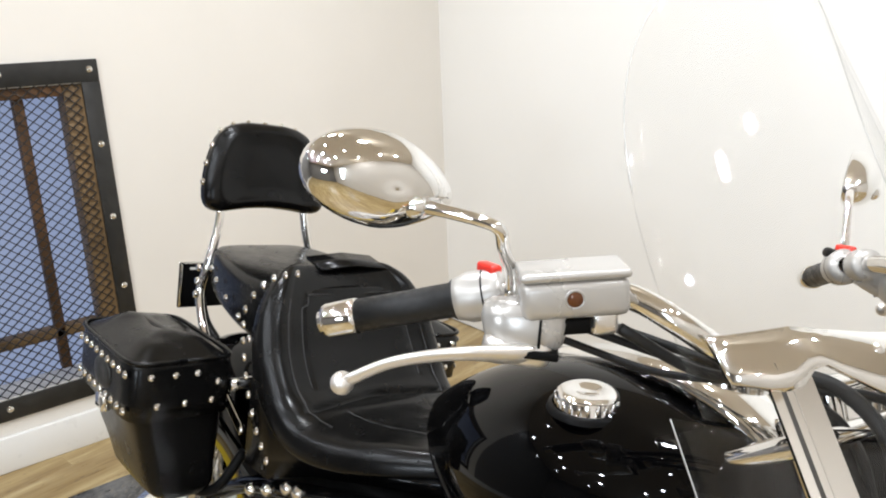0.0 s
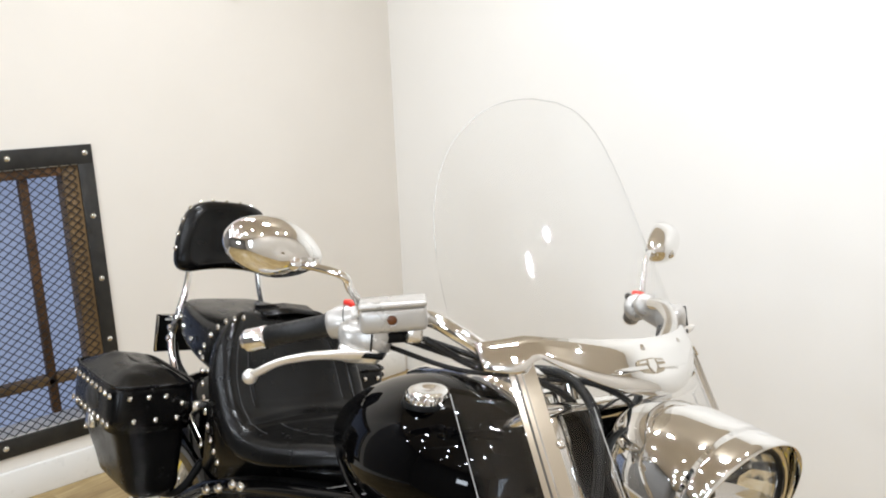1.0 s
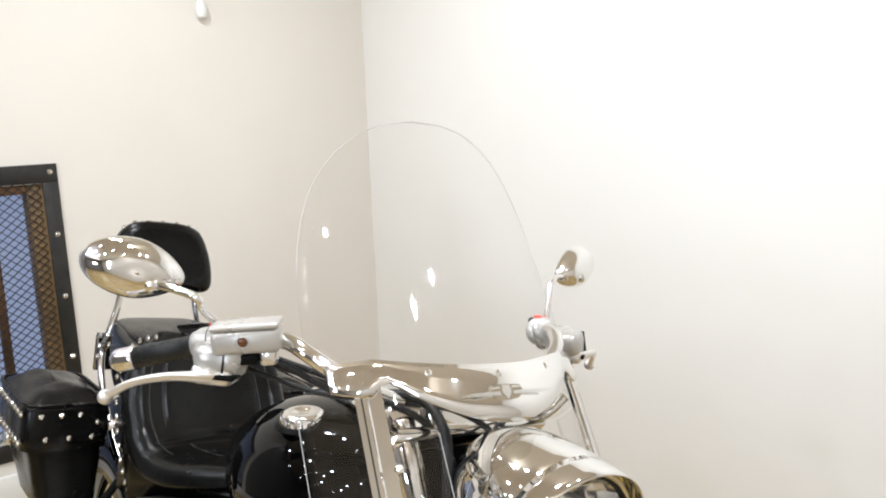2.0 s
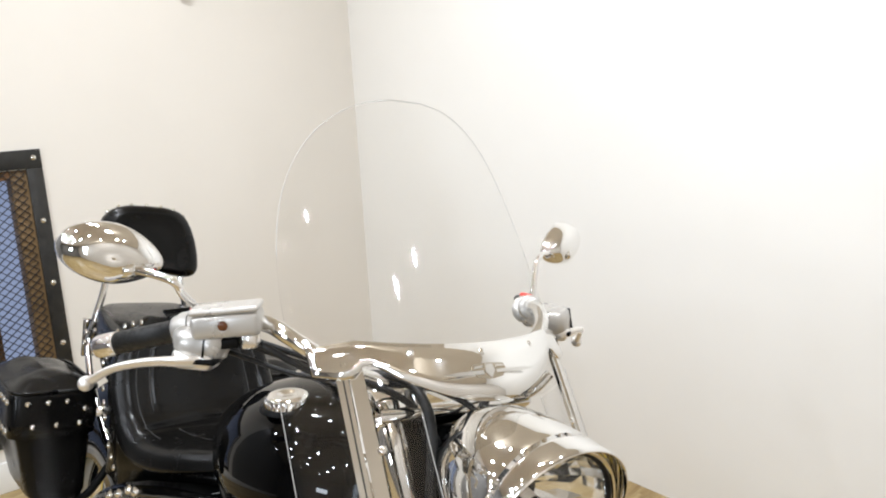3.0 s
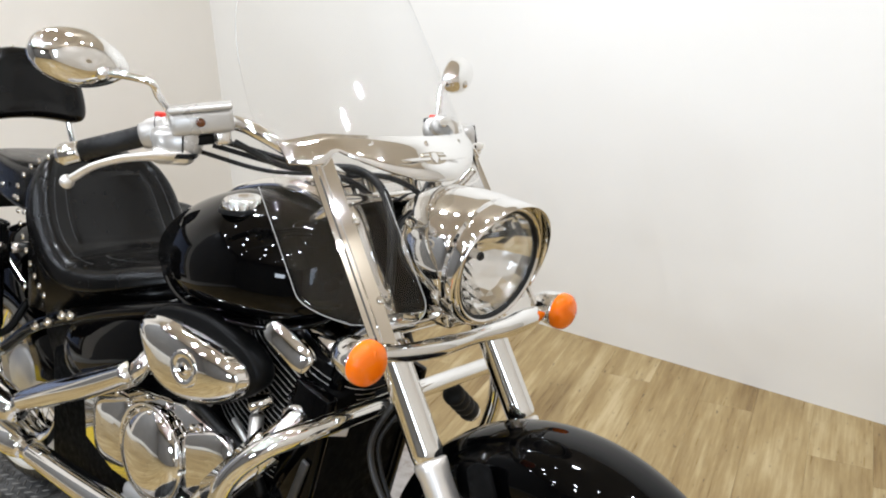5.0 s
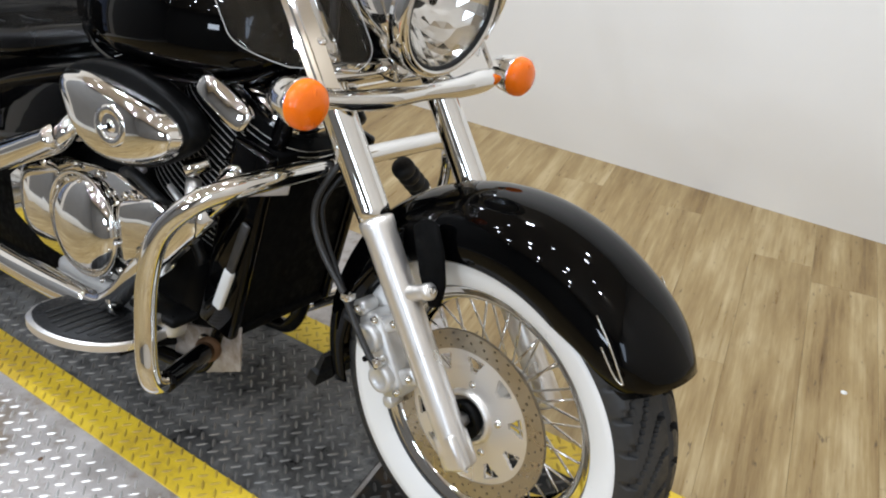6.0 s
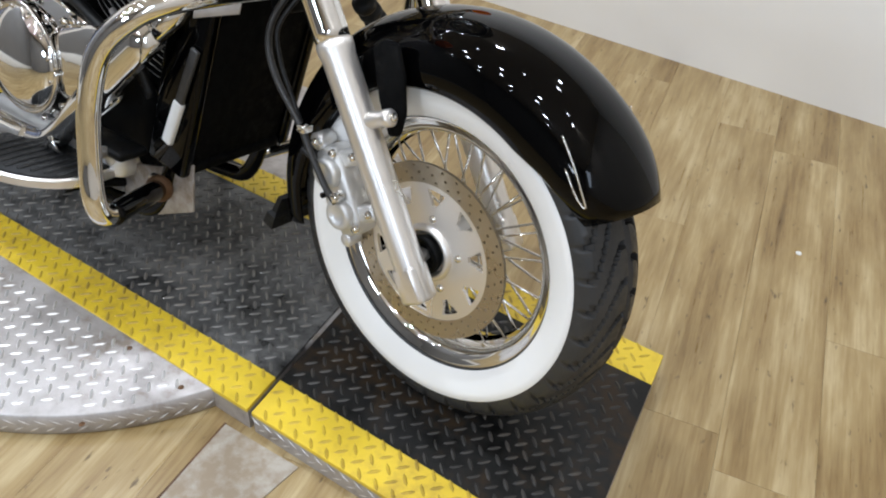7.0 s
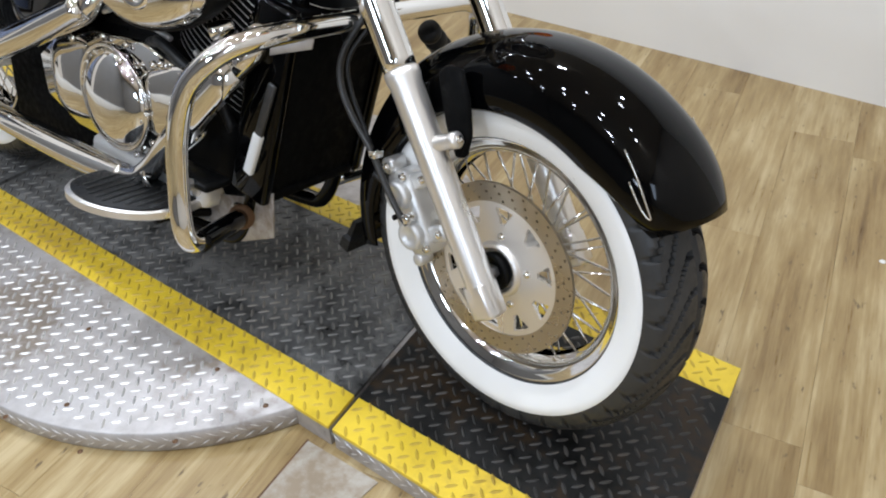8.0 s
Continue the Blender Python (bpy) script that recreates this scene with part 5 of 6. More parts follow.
cylinder((-0.665, 0, 0.47), (-0.532, 0, 0.725), 0.116, 0.150, 22)
cylinder((-0.86, 0, 0.47), (-0.965, 0, 0.70), 0.095, 0.115, 12)
hm = axis((-0.545, 0, 0.70), (-0.50, 0, 0.785))
head = bpart("cylinder_head", loft([oval(hm @ Vector((0, 0, h)), hm.to_3x3() @ Vector((1, 0, 0)), hm.to_3x3() @ Vector((0, 1, 0)), a, b, 32, 3) for h, a, b in ((0, 0.08, 0.115), (0.02, 0.085, 0.12), (0.055, 0.08, 0.115), (0.07, 0.06, 0.09))]), CHROME, "chrome cylinder head cover")
part("head_side_cover", dome((-0.520, -0.132, 0.722), (0.25, -1, 0.25), (0.8, 0.1, -0.45), 0.060, 0.026, 0.010, 32, 5, 3.6, 0.008), CHROME, head, "chrome side cover")
part("plug_cap", rod((-0.57, -0.118, 0.60), (-0.60, -0.15, 0.585), 0.016, 18), CHROME, head)
cov = bpart("clutch_cover", dome((-0.872, -0.152, 0.398), (0, -1, 0.06), (1, 0, 0.12), 0.105, 0.105, 0.036, 48, 8, 2.0, 0.014), CHROME, "round polished chrome clutch cover")
part("cover_ring", tube([Vector((-0.872, -0.176, 0.398)) + Vector((math.cos(a), -0.0, math.sin(a))) * 0.106 for a in (2 * math.pi * k / 24 for k in range(25))], 0.0048, 10, 3), CHROME, cov, "chrome rim")
cov_bolt = mesh_of("cover_bolt", lathe([(0, 0.007), (0.006, 0.0065), (0.0075, 0)], 12), CHROME)
for k in range(10):
    a = 2 * math.pi * k / 10
    place("cover_bolt", cov_bolt, cov, m=Matrix.Translation((-0.872 + 0.120 * math.cos(a), -0.160, 0.398 + 0.120 * math.sin(a))) @ ACROSS)
for k in range(14):
    a = 2 * math.pi * (k + 0.5) / 14
    place("cover_bolt", cov_bolt, cov, m=Matrix.Translation((-0.872 + 0.094 * math.cos(a), -0.176, 0.398 + 0.094 * math.sin(a))) @ ACROSS @ Matrix.Diagonal((0.8, 0.8, 1.2, 1)))
cov2 = bpart("generator_cover", dome((-0.715, -0.148, 0.425), (0.1, -1, 0.05), (0.9, 0, 0.3), 0.10, 0.070, 0.014, 40, 6, 3.2, 0.012), CHROME, "polished chrome front engine cover")
for k in range(7):
    a = 2 * math.pi * k / 7 + 0.2
    place("cover_bolt", cov_bolt, cov2, m=Matrix.Translation((-0.715 + 0.094 * math.cos(a), -0.160, 0.425 + 0.074 * math.sin(a))) @ ACROSS)
bpart("rear_engine_cover", dome((-1.03, -0.145, 0.40), (-0.05, -1, 0.05), (1, 0, 0.1), 0.085, 0.09, 0.022, 40, 6, 3.0, 0.012), CHROME, "polished chrome rear cover")
bpart("lower_case_cover", rbox((-1.0, -0.165, 0.225), (-0.62, -0.10, 0.285), 0.02), CAST, "cast lower cover")
bpart("engine_clutter", tube([(-0.80, -0.13, 0.52), (-0.74, -0.15, 0.535), (-0.68, -0.14, 0.50), (-0.62, -0.13, 0.47), (-0.58, -0.12, 0.40)], 0.011, 10), RUBBER, "black hose along the engine")
bpart("engine_clutter", tube([(-0.60, -0.13, 0.56), (-0.58, -0.15, 0.52), (-0.585, -0.15, 0.46)], 0.014, 12), SATIN, "short metal pipe on the engine")

bpart("engine_side_case", strip([(-1.17, 0.42), (-1.10, 0.47), (-0.95, 0.515), (-0.80, 0.525), (-0.67, 0.50), (-0.61, 0.455), (-0.63, 0.38), (-0.72, 0.30), (-0.90, 0.275), (-1.05, 0.285), (-1.16, 0.33)], 0.022, Matrix.Translation((0, -0.134, 0)) @ Matrix.Rotation(radians(90), 4, "X"), 0.006), CHROME, "polished chrome engine side case")
bpart("exhaust_flange", lathe([(0, 0), (0.024, 0), (0.034, 0.006), (0.034, 0.016), (0.027, 0.020), (0.027, 0.045), (0.030, 0.050), (0.024, 0.056), (0, 0.056)], 32, axis((-0.505, -0.095, 0.615), (-0.478, -0.15, 0.592))), CHROME, "chrome exhaust flange on the front cylinder")
for k in range(6):
    bpart("engine_bolt", rod((-0.66 - 0.072 * k, -0.150, 0.492 + 0.012 * (k % 2) - 0.004 * k), (-0.66 - 0.072 * k, -0.166, 0.492 + 0.012 * (k % 2) - 0.004 * k), 0.0085, 12, 0.3), CHROME)
for x, y, z, dx, dz in ((-0.80, -0.13, 0.555, 0.07, -0.012), (-0.66, -0.135, 0.535, 0.05, -0.03), (-0.96, -0.14, 0.545, 0.06, 0.02)):
    bpart("engine_fitting", rod((x, y, z), (x + dx, y - 0.006, z + dz), 0.006, 10), CAST, "small metal rod on the engine")

# air cleaner


def closed_line(points, steps=7):
    """A smooth closed outline through points of (x, z)."""
    line = spline([points[-1], *points, points[0], points[1]], steps)
    return [tuple(p) for p in line[steps : -steps - 1]]


def shell_over(outline, levels, middle):
    """Rings of an outline at the depths and sizes of levels, about its middle."""
    return loft([[Vector((middle[0] + (x - middle[0]) * q, y + 0.10 * (x - middle[0]) * q, middle[1] + (z - middle[1]) * q)) for x, z in outline] for y, q in levels])


AIRMID = (-0.695, 0.655)
housing_line = closed_line([(-0.862, 0.705), (-0.80, 0.742), (-0.70, 0.748), (-0.62, 0.728), (-0.562, 0.698), (-0.540, 0.657), (-0.575, 0.618), (-0.65, 0.580), (-0.735, 0.568), (-0.80, 0.585), (-0.848, 0.64)])
cover_line = closed_line([(-0.848, 0.708), (-0.80, 0.724), (-0.735, 0.722), (-0.65, 0.708), (-0.590, 0.688), (-0.562, 0.656), (-0.578, 0.622), (-0.63, 0.592), (-0.70, 0.578), (-0.765, 0.585), (-0.812, 0.612), (-0.836, 0.655)])
air = bpart("air_cleaner", shell_over(housing_line, [(-0.145, 0.90), (-0.158, 0.97), (-0.168, 1.0), (-0.184, 1.0), (-0.194, 0.975), (-0.197, 0.92), (-0.197, 0.10)], AIRMID), SATBLACK, "black air cleaner housing with a domed chrome cover")
part("chrome_cover", shell_over(cover_line, [(-0.190, 0.99), (-0.198, 1.0), (-0.204, 0.985), (-0.209, 0.95)] + [(-0.209 - 0.026 * math.sin(math.pi / 2 * k / 9), 0.95 * math.cos(math.pi / 2 * k / 9 * 0.985) ** 0.75) for k in range(1, 10)], AIRMID), CHROME, air, "domed chrome teardrop cover")
boss = axis((-0.690, -0.226, 0.652), (-0.680, -0.30, 0.654))
part("cover_boss", lathe([(0.038, 0.000), (0.036, 0.009), (0.030, 0.0115), (0.021, 0.009), (0.019, 0.003), (0.013, 0.003), (0.012, 0.010), (0, 0.0115)], 36, boss), CHROME, air, "round chrome boss with a centre bolt")
part("boss_socket", lathe([(0, 0.0122), (0.006, 0.0122), (0.0065, 0.011)], 6, boss), SATBLACK, air)

# exhaust
for line, r, what in (
    ([(-0.495, -0.11, 0.610), (-0.482, -0.155, 0.585), (-0.52, -0.178, 0.538), (-0.60, -0.183, 0.453), (-0.68, -0.185, 0.368), (-0.745, -0.185, 0.295), (-0.81, -0.185, 0.252), (-0.92, -0.185, 0.240), (-1.12, -0.188, 0.240), (-1.38, -0.19, 0.243)], 0.025, "front"),
    ([(-0.90, -0.10, 0.63), (-0.895, -0.165, 0.60), (-0.93, -0.19, 0.555), (-1.05, -0.20, 0.50), (-1.22, -0.205, 0.425), (-1.36, -0.21, 0.362), (-1.45, -0.212, 0.345), (-1.6, -0.214, 0.345)], 0.0225, "rear"),
):
    bpart("exhaust_pipe", tube(line, r, 22, 8), CHROME, "chrome exhaust pipe")
bpart("pipe_shield", tube([(-0.905, -0.20, 0.575), (-1.05, -0.208, 0.505), (-1.22, -0.213, 0.430), (-1.33, -0.217, 0.380)], [0.024, 0.030, 0.030, 0.026], 24, 8), CHROME, "chrome heat shield")
bpart("pipe_shield", tube([(-0.835, -0.188, 0.243), (-0.95, -0.192, 0.240), (-1.12, -0.194, 0.240), (-1.34, -0.196, 0.243)], [0.0255, 0.0315, 0.0315, 0.027], 24, 8), CHROME, "chrome heat shield")
for z0, z1, y in ((0.243, 0.26, -0.195), (0.345, 0.375, -0.215)):
    bpart("muffler", tube([(-1.36, y, z0), (-1.42, y, z0 + 0.002), (-1.55, y - 0.002, (z0 + z1) / 2), (-1.70, y - 0.003, z1)], [0.030, 0.042, 0.046, 0.042], 26, 8), CHROME, "chrome muffler")
bpart("pipe_shield", loft([[Vector((x, y, z)) + Vector(o) for o in ((-0.012, -0.020, 0.028), (0.004, -0.031, 0.010), (0.024, -0.026, -0.016), (0.030, -0.012, -0.026), (0.026, -0.010, -0.024), (0.021, -0.022, -0.015), (0.003, -0.0275, 0.009), (-0.012, -0.017, 0.025))] for x, y, z in ((-0.500, -0.176, 0.560), (-0.54, -0.180, 0.516), (-0.60, -0.183, 0.453), (-0.655, -0.184, 0.395))]), CHROME, "chrome front pipe heat shield")
bpart("pipe_clamp", lathe([(0.026, -0.008), (0.029, -0.006), (0.029, 0.006), (0.026, 0.008)], 28, axis((-0.745, -0.185, 0.274), (-0.80, -0.185, 0.248))), CHROME, "chrome pipe clamp")

# engine guard: one bent chrome bar over both sides
half = [(-0.352, 0.10, 0.645), (-0.353, 0.19, 0.645), (-0.362, 0.255, 0.640), (-0.395, 0.300, 0.616), (-0.440, 0.325, 0.560), (-0.462, 0.333, 0.475), (-0.464, 0.336, 0.38), (-0.455, 0.338, 0.315), (-0.456, 0.318, 0.283), (-0.485, 0.24, 0.268), (-0.545, 0.13, 0.240)]
far_half = [(-0.352, 0.10, 0.645), (-0.352, 0.20, 0.643), (-0.352, 0.278, 0.640), (-0.355, 0.326, 0.616), (-0.364, 0.350, 0.548), (-0.385, 0.358, 0.47), (-0.42, 0.355, 0.38)] + half[7:]
guard = bpart("engine_guard", tube([(x, -y, z) for x, y, z in half[::-1]] + [(-0.352, 0, 0.645)] + far_half, 0.0175, 20, 7), CHROME, "bent chrome engine guard bar")
part("guard_sleeve", tube([(-0.457, -0.308, 0.278), (-0.485, -0.24, 0.268), (-0.530, -0.158, 0.246)], 0.0192, 18), GLOSS, guard, "black sleeve over the lower guard bar")
part("sleeve_bolt", lathe([(0, 0.012), (0.012, 0.011), (0.018, 0.006), (0.024, 0.002), (0.026, -0.006)], 20, axis((-0.533, -0.150, 0.244), (-0.545, -0.13, 0.24)) @ Matrix.Rotation(math.pi, 4, "X")), RUST, guard, "rusty end fitting")
part("guard_plate", strip([(-0.446, 0.580), (-0.350, 0.612), (-0.346, 0.632), (-0.442, 0.606)], 0.004, Matrix.Translation((0, -0.150, 0)) @ Matrix.Rotation(radians(90), 4, "X"), 0.001), BAREPLATE, guard, "small bare metal bracket plate")
part("guard_clamp", rbox((-0.57, -0.145, 0.215), (-0.535, -0.105, 0.262), 0.008), CHROME, guard)
part("guard_bracket", rbox((-0.385, -0.05, 0.60), (-0.345, 0.05, 0.66), 0.008), SATBLACK, guard)
peg = [(-0.385, 0.292, 0.520), (-0.378, 0.190, 0.598)]
pm = axis(peg[0], peg[1])
prof = []
for k in range(4):
    prof += [(0.010, 0.012 + k * 0.029), (0.0225, 0.0135 + k * 0.029), (0.0238, 0.018 + k * 0.029), (0.0225, 0.0305 + k * 0.029), (0.010, 0.0325 + k * 0.029)]
ribbed = part("ribbed_peg", lathe([(0, 0.01)] + prof + [(0, 0.124)], 28, pm), RUBBER, guard, "black ribbed rubber peg")
part("peg_washer", lathe([(0, -0.012), (0.010, -0.012), (0.010, 0.0), (0.021, 0.002), (0.022, 0.006), (0.012, 0.010), (0, 0.010)], 24, pm), CHROME, ribbed)
bpart("mount_plate", strip([(-0.655, 0.140), (-0.560, 0.172), (-0.470, 0.214), (-0.472, 0.308), (-0.56, 0.272), (-0.655, 0.246)], 0.005, Matrix.Translation((0, -0.120, 0)) @ Matrix.Rotation(radians(90), 4, "X"), 0.001), BAREPLATE, "bare metal mounting plate")

# floorboards
for s in (RIGHT, LEFT):
    edge = [(-0.635, 0.150), (-0.638, 0.225), (-0.662, 0.272), (-0.710, 0.308), (-0.765, 0.326), (-0.820, 0.326), (-0.862, 0.310), (-0.882, 0.278), (-0.884, 0.225), (-0.86, 0.18), (-0.78, 0.153)]
    smooth_edge = [tuple(p) for p in spline(edge + edge[:1], 4)][:-1]
    m = Matrix.Translation((0, 0, 0.232))
    rim = [(x, s * y) for x, y in smooth_edge]
    board = bpart("floorboard", strip(rim if s < 0 else rim[::-1], 0.016, m, 0.003), SATIN, "oval floorboard with a black rubber pad")
    inner = [((x + 0.76) * 0.92 - 0.76, s * ((y - 0.24) * 0.89 + 0.24)) for x, y in smooth_edge]
    part("rubber_pad", strip(inner if s < 0 else inner[::-1], 0.006, m @ Matrix.Translation((0, 0, 0.015)), 0.001), RUBBER, board, "black rubber pad")
    for k in range(9):
        x = -0.668 - k * 0.0215
        y0, y1 = 0.175 + 0.004 * k, 0.258 + 0.011 * min(k, 4) - 0.008 * max(0, k - 6)
        part("pad_rib", rbox((x, min(s * y0, s * y1), 0.252), (x + 0.009, max(s * y0, s * y1), 0.2555), 0.001, seg=1), RUBBER, board)
    part("board_arm", tube([(-0.66, s * 0.11, 0.20), (-0.66, s * 0.19, 0.222), (-0.66, s * 0.25, 0.229)], 0.011, 12), SATBLACK, board)
    part("board_arm", tube([(-0.82, s * 0.11, 0.19), (-0.82, s * 0.19, 0.222), (-0.82, s * 0.25, 0.229)], 0.011, 12), SATBLACK, board)
bpart("brake_pedal", tube([(-0.66, -0.15, 0.25), (-0.60, -0.20, 0.30), (-0.57, -0.225, 0.325), (-0.565, -0.255, 0.333)], [0.009, 0.009, 0.010, 0.012], 14), SATIN, "satin brake pedal")
bpart("pedal_pad", rbox((-0.70, -0.235, 0.322), (-0.575, -0.175, 0.338), 0.006, Matrix.Translation((0.05, 0, 0))), SATBLACK, "black pedal pad")
stand = bpart("side_stand", tube([(-0.72, 0.12, 0.20), (-0.76, 0.19, 0.145), (-0.80, 0.27, 0.085), (-0.81, 0.29, 0.068)], 0.013, 14), SATBLACK, "black side stand propped on the platform")
part("stand_foot", rbox((-0.85, 0.27, 0.056), (-0.775, 0.325, 0.066), 0.003), SATBLACK, stand)

# side cover under the seat
for s in (RIGHT, LEFT):
    bpart("side_cover", dome((-1.09, s * 0.120, 0.565), (0, s, 0.1), (0.95, 0, 0.30), 0.20, 0.085, 0.030, 40, 7, 2.6, 0.02), GLOSS, "gloss black side cover")
bpart("battery_box", rbox((-1.36, -0.135, 0.20), (-1.0, 0.135, 0.50), 0.02), MATBLACK, "dull black battery box")
bpart("under_seat_box", rbox((-1.45, -0.115, 0.36), (-0.80, 0.115, 0.68), 0.03), SATBLACK, "black housing under the seat")

# seats
STUD = mesh_of("stud", lathe([(0, 0.0052), (0.0035, 0.0046), (0.0062, 0.0026), (0.0072, 0)], 12), CHROME)


def stud(parent, p, out):
    place("stud", STUD, parent, m=Matrix.Translation(Vector(p)) @ Vector(out).to_track_quat("Z", "Y").to_matrix().to_4x4())


SADDLE = spline([(-0.915, 0.745, 0.075, 0.030), (-0.96, 0.738, 0.105, 0.045), (-1.04, 0.718, 0.148, 0.055), (-1.13, 0.700, 0.178, 0.058), (-1.215, 0.700, 0.193, 0.060), (-1.285, 0.735, 0.200, 0.062), (-1.335, 0.800, 0.202, 0.062), (-1.365, 0.868, 0.190, 0.056), (-1.385, 0.918, 0.165, 0.045), (-1.405, 0.948, 0.13, 0.028), (-1.42, 0.955, 0.09, 0.010)], 16)


def dip(d, w):
    return math.exp(-((d / w) ** 2))


def saddle_point(i, c, s):
    """A point of the bucket seat: ring i of its bent centre line, at the angle with cosine c and sine s; its panels are pressed in."""
    x, z, w, h = SADDLE[i]
    at = i / 16
    a, b = SADDLE[max(i - 1, 0)], SADDLE[min(i + 1, len(SADDLE) - 1)]
    d = Vector((b[0] - a[0], 0, b[1] - a[1])).normalized()
    n = Vector((d.z, 0, -d.x))
    n = n if n.z > 0 or abs(n.z) < 0.3 and n.x > 0 else -n
    if i > len(SADDLE) * 0.55 and n.x < 0:
        n = -n
    y = w * math.copysign(abs(c) ** 0.72, c)
    u = abs(y / w)
    up = h * math.copysign(abs(s) ** 0.7, s) * (1 if s > 0 else 0.6 - 0.45 * max(0.0, 1 - at / 4.5))
    if s > 0:
        full = min(1, h / 0.05) * (0.32 + 0.68 * min(1, max(0, (at - 4.1) / 1.3)))
        inner = 1 / (1 + math.exp((u - 0.74) / 0.035))
        up -= full * (0.030 * (1 - u * u) ** 1.4 + 0.003 * inner) - 0.006 * full * dip(u - 0.88, 0.14)
        up -= 0.0012 * full * dip(u - 0.74, 0.018)
        up -= 0.013 * inner * dip(at - 4.75 + 0.5 * u, 0.11)
        if 5.1 < at < 7.9:
            up += 0.0035 * (1 / (1 + math.exp((u - 0.60) / 0.03))) * min(1, (at - 5.1) / 0.2, (7.9 - at) / 0.2)
            up -= 0.0018 * dip(u - 0.60, 0.016)
        if at < 4.3:
            up -= 0.002 * dip(u - 0.16 - 0.07 * at, 0.018) * min(1, (4.3 - at) / 0.4)
        up -= 0.002 * inner * dip(at - 3.1 + 1.2 * u, 0.06)
    return Vector((x, y, z)) + n * up


def on_saddle(at, u, lift=0.0008):
    c = math.copysign(abs(u) ** (1 / 0.72), u)
    return saddle_point(int(round(at * 16)), c, math.sqrt(max(0.0, 1 - c * c))) + Vector((0.3, 0, 1)).normalized() * lift


saddle = bpart("rider_seat", loft([[saddle_point(i, math.cos(2 * math.pi * k / 160), math.sin(2 * math.pi * k / 160)) for k in range(160)] for i in range(len(SADDLE))]), LEATHER, "black leather bucket seat with chrome studs along its edge")
SEAM = simple("worn_seam_leather", (0.016, 0.0155, 0.015), 0.0, 0.4, 60, 0.2, spec=0.5)
for s in (RIGHT, LEFT):
    part("seam", tube([on_saddle(5.2 + 0.125 * q, s * (0.60 - 0.06 * (q > 17))) for q in range(21)], 0.0011, 6, 2), SEAM, saddle, "worn sewn seam")
    part("seam", tube([on_saddle(1.5 + 0.25 * q, s * (0.16 + 0.07 * (1.5 + 0.25 * q))) for q in range(11)], 0.0011, 6, 2), SEAM, saddle, "worn sewn seam")
    part("seam", tube([on_saddle(3.4 + 0.25 * q, s * 0.76) for q in range(18)], 0.0011, 6, 2), SEAM, saddle, "worn sewn seam")
part("seam", tube([on_saddle(7.75, -0.54 + 1.08 * q / 12) for q in range(13)], 0.0011, 6, 2), SEAM, saddle, "worn sewn seam")
edge = spline([(-1.262, 0.655), (-1.305, 0.692), (-1.345, 0.745), (-1.372, 0.805), (-1.385, 0.862), (-1.375, 0.918), (-1.345, 0.955), (-1.30, 0.972)], 6)
for s in (RIGHT, LEFT):
    for k in range(0, len(edge) if s < 0 else 20, 3):
        x, z = edge[k]
        inset = 0.202 if k < 28 else 0.202 - 0.05 * (k - 27) / 15
        stud(saddle, (x, s * inset, z), (-0.1, s, 0.05))
bpart("seat_skirt", loft([[(x, y, z) for y, z in ((-w, zb), (-w, zt), (w, zt), (w, zb))] for x, w, zb, zt in ((-0.93, 0.06, 0.70, 0.735), (-1.08, 0.11, 0.67, 0.70), (-1.22, 0.135, 0.63, 0.70), (-1.30, 0.178, 0.60, 0.74), (-1.38, 0.180, 0.60, 0.82), (-1.42, 0.15, 0.62, 0.90))]), LEATHER, "black leather seat base")
pillion = bpart("passenger_seat", loft([oval((x, 0, z), (0, 1, 0), (0, 0, 1), w, h, 48, 5.5) for x, w, z, h in spline([(-1.36, 0.10, 0.880, 0.045), (-1.40, 0.148, 0.872, 0.062), (-1.47, 0.160, 0.872, 0.065), (-1.58, 0.153, 0.882, 0.059), (-1.68, 0.133, 0.894, 0.050), (-1.735, 0.105, 0.900, 0.040), (-1.755, 0.075, 0.900, 0.022)], 5)]), LEATHER, "flat black leather passenger seat with studs")
for s in (RIGHT, LEFT):
    for x, z in ((-1.715, 0.915), (-1.66, 0.905), (-1.60, 0.893), (-1.54, 0.872), (-1.48, 0.85), (-1.43, 0.82)):
        y = 0.118 + 0.043 * min(1, max(0, (x + 1.74) / 0.16))
        stud(pillion, (x, s * (y + 0.004), z), (-0.05, s, 0.12))
bpart("seat_strap", loft([[(x, y, z + d) for x, y, z, d in ((-1.385, yy, zz, 0.0), (-1.445, yy, zz + 0.012, 0.0), (-1.445, yy, zz + 0.012, 0.006), (-1.385, yy, zz, 0.006))] for yy, zz in ((-0.05, 0.955), (0.03, 0.962), (0.10, 0.955), (0.135, 0.935))]), LEATHER, "black leather flap behind the seat")
fen = bpart("rear_fender", fender((-1.655, 0, 0.327), 12, 178, lambda a: 0.122, lambda a: 0.415, lambda a: 0.20, 48), GLOSS, "gloss black rear fender")
rear_wheel = bpart("rear_wheel", lathe(ring, 96, Matrix.Translation((-1.655, 0, 0.325)) @ ACROSS @ Matrix.Diagonal((0.93, 0.93, 1.3, 1))), CHROME, "chrome spoked rear wheel with a white sidewall tyre")
wheel(rear_wheel, 0.325, 0.165, 0.208, Vector((-1.655, 0, 0.325)))
part("hub", rod((-1.655, -0.07, 0.325), (-1.655, 0.07, 0.325), 0.075, 32), CAST, rear_wheel)
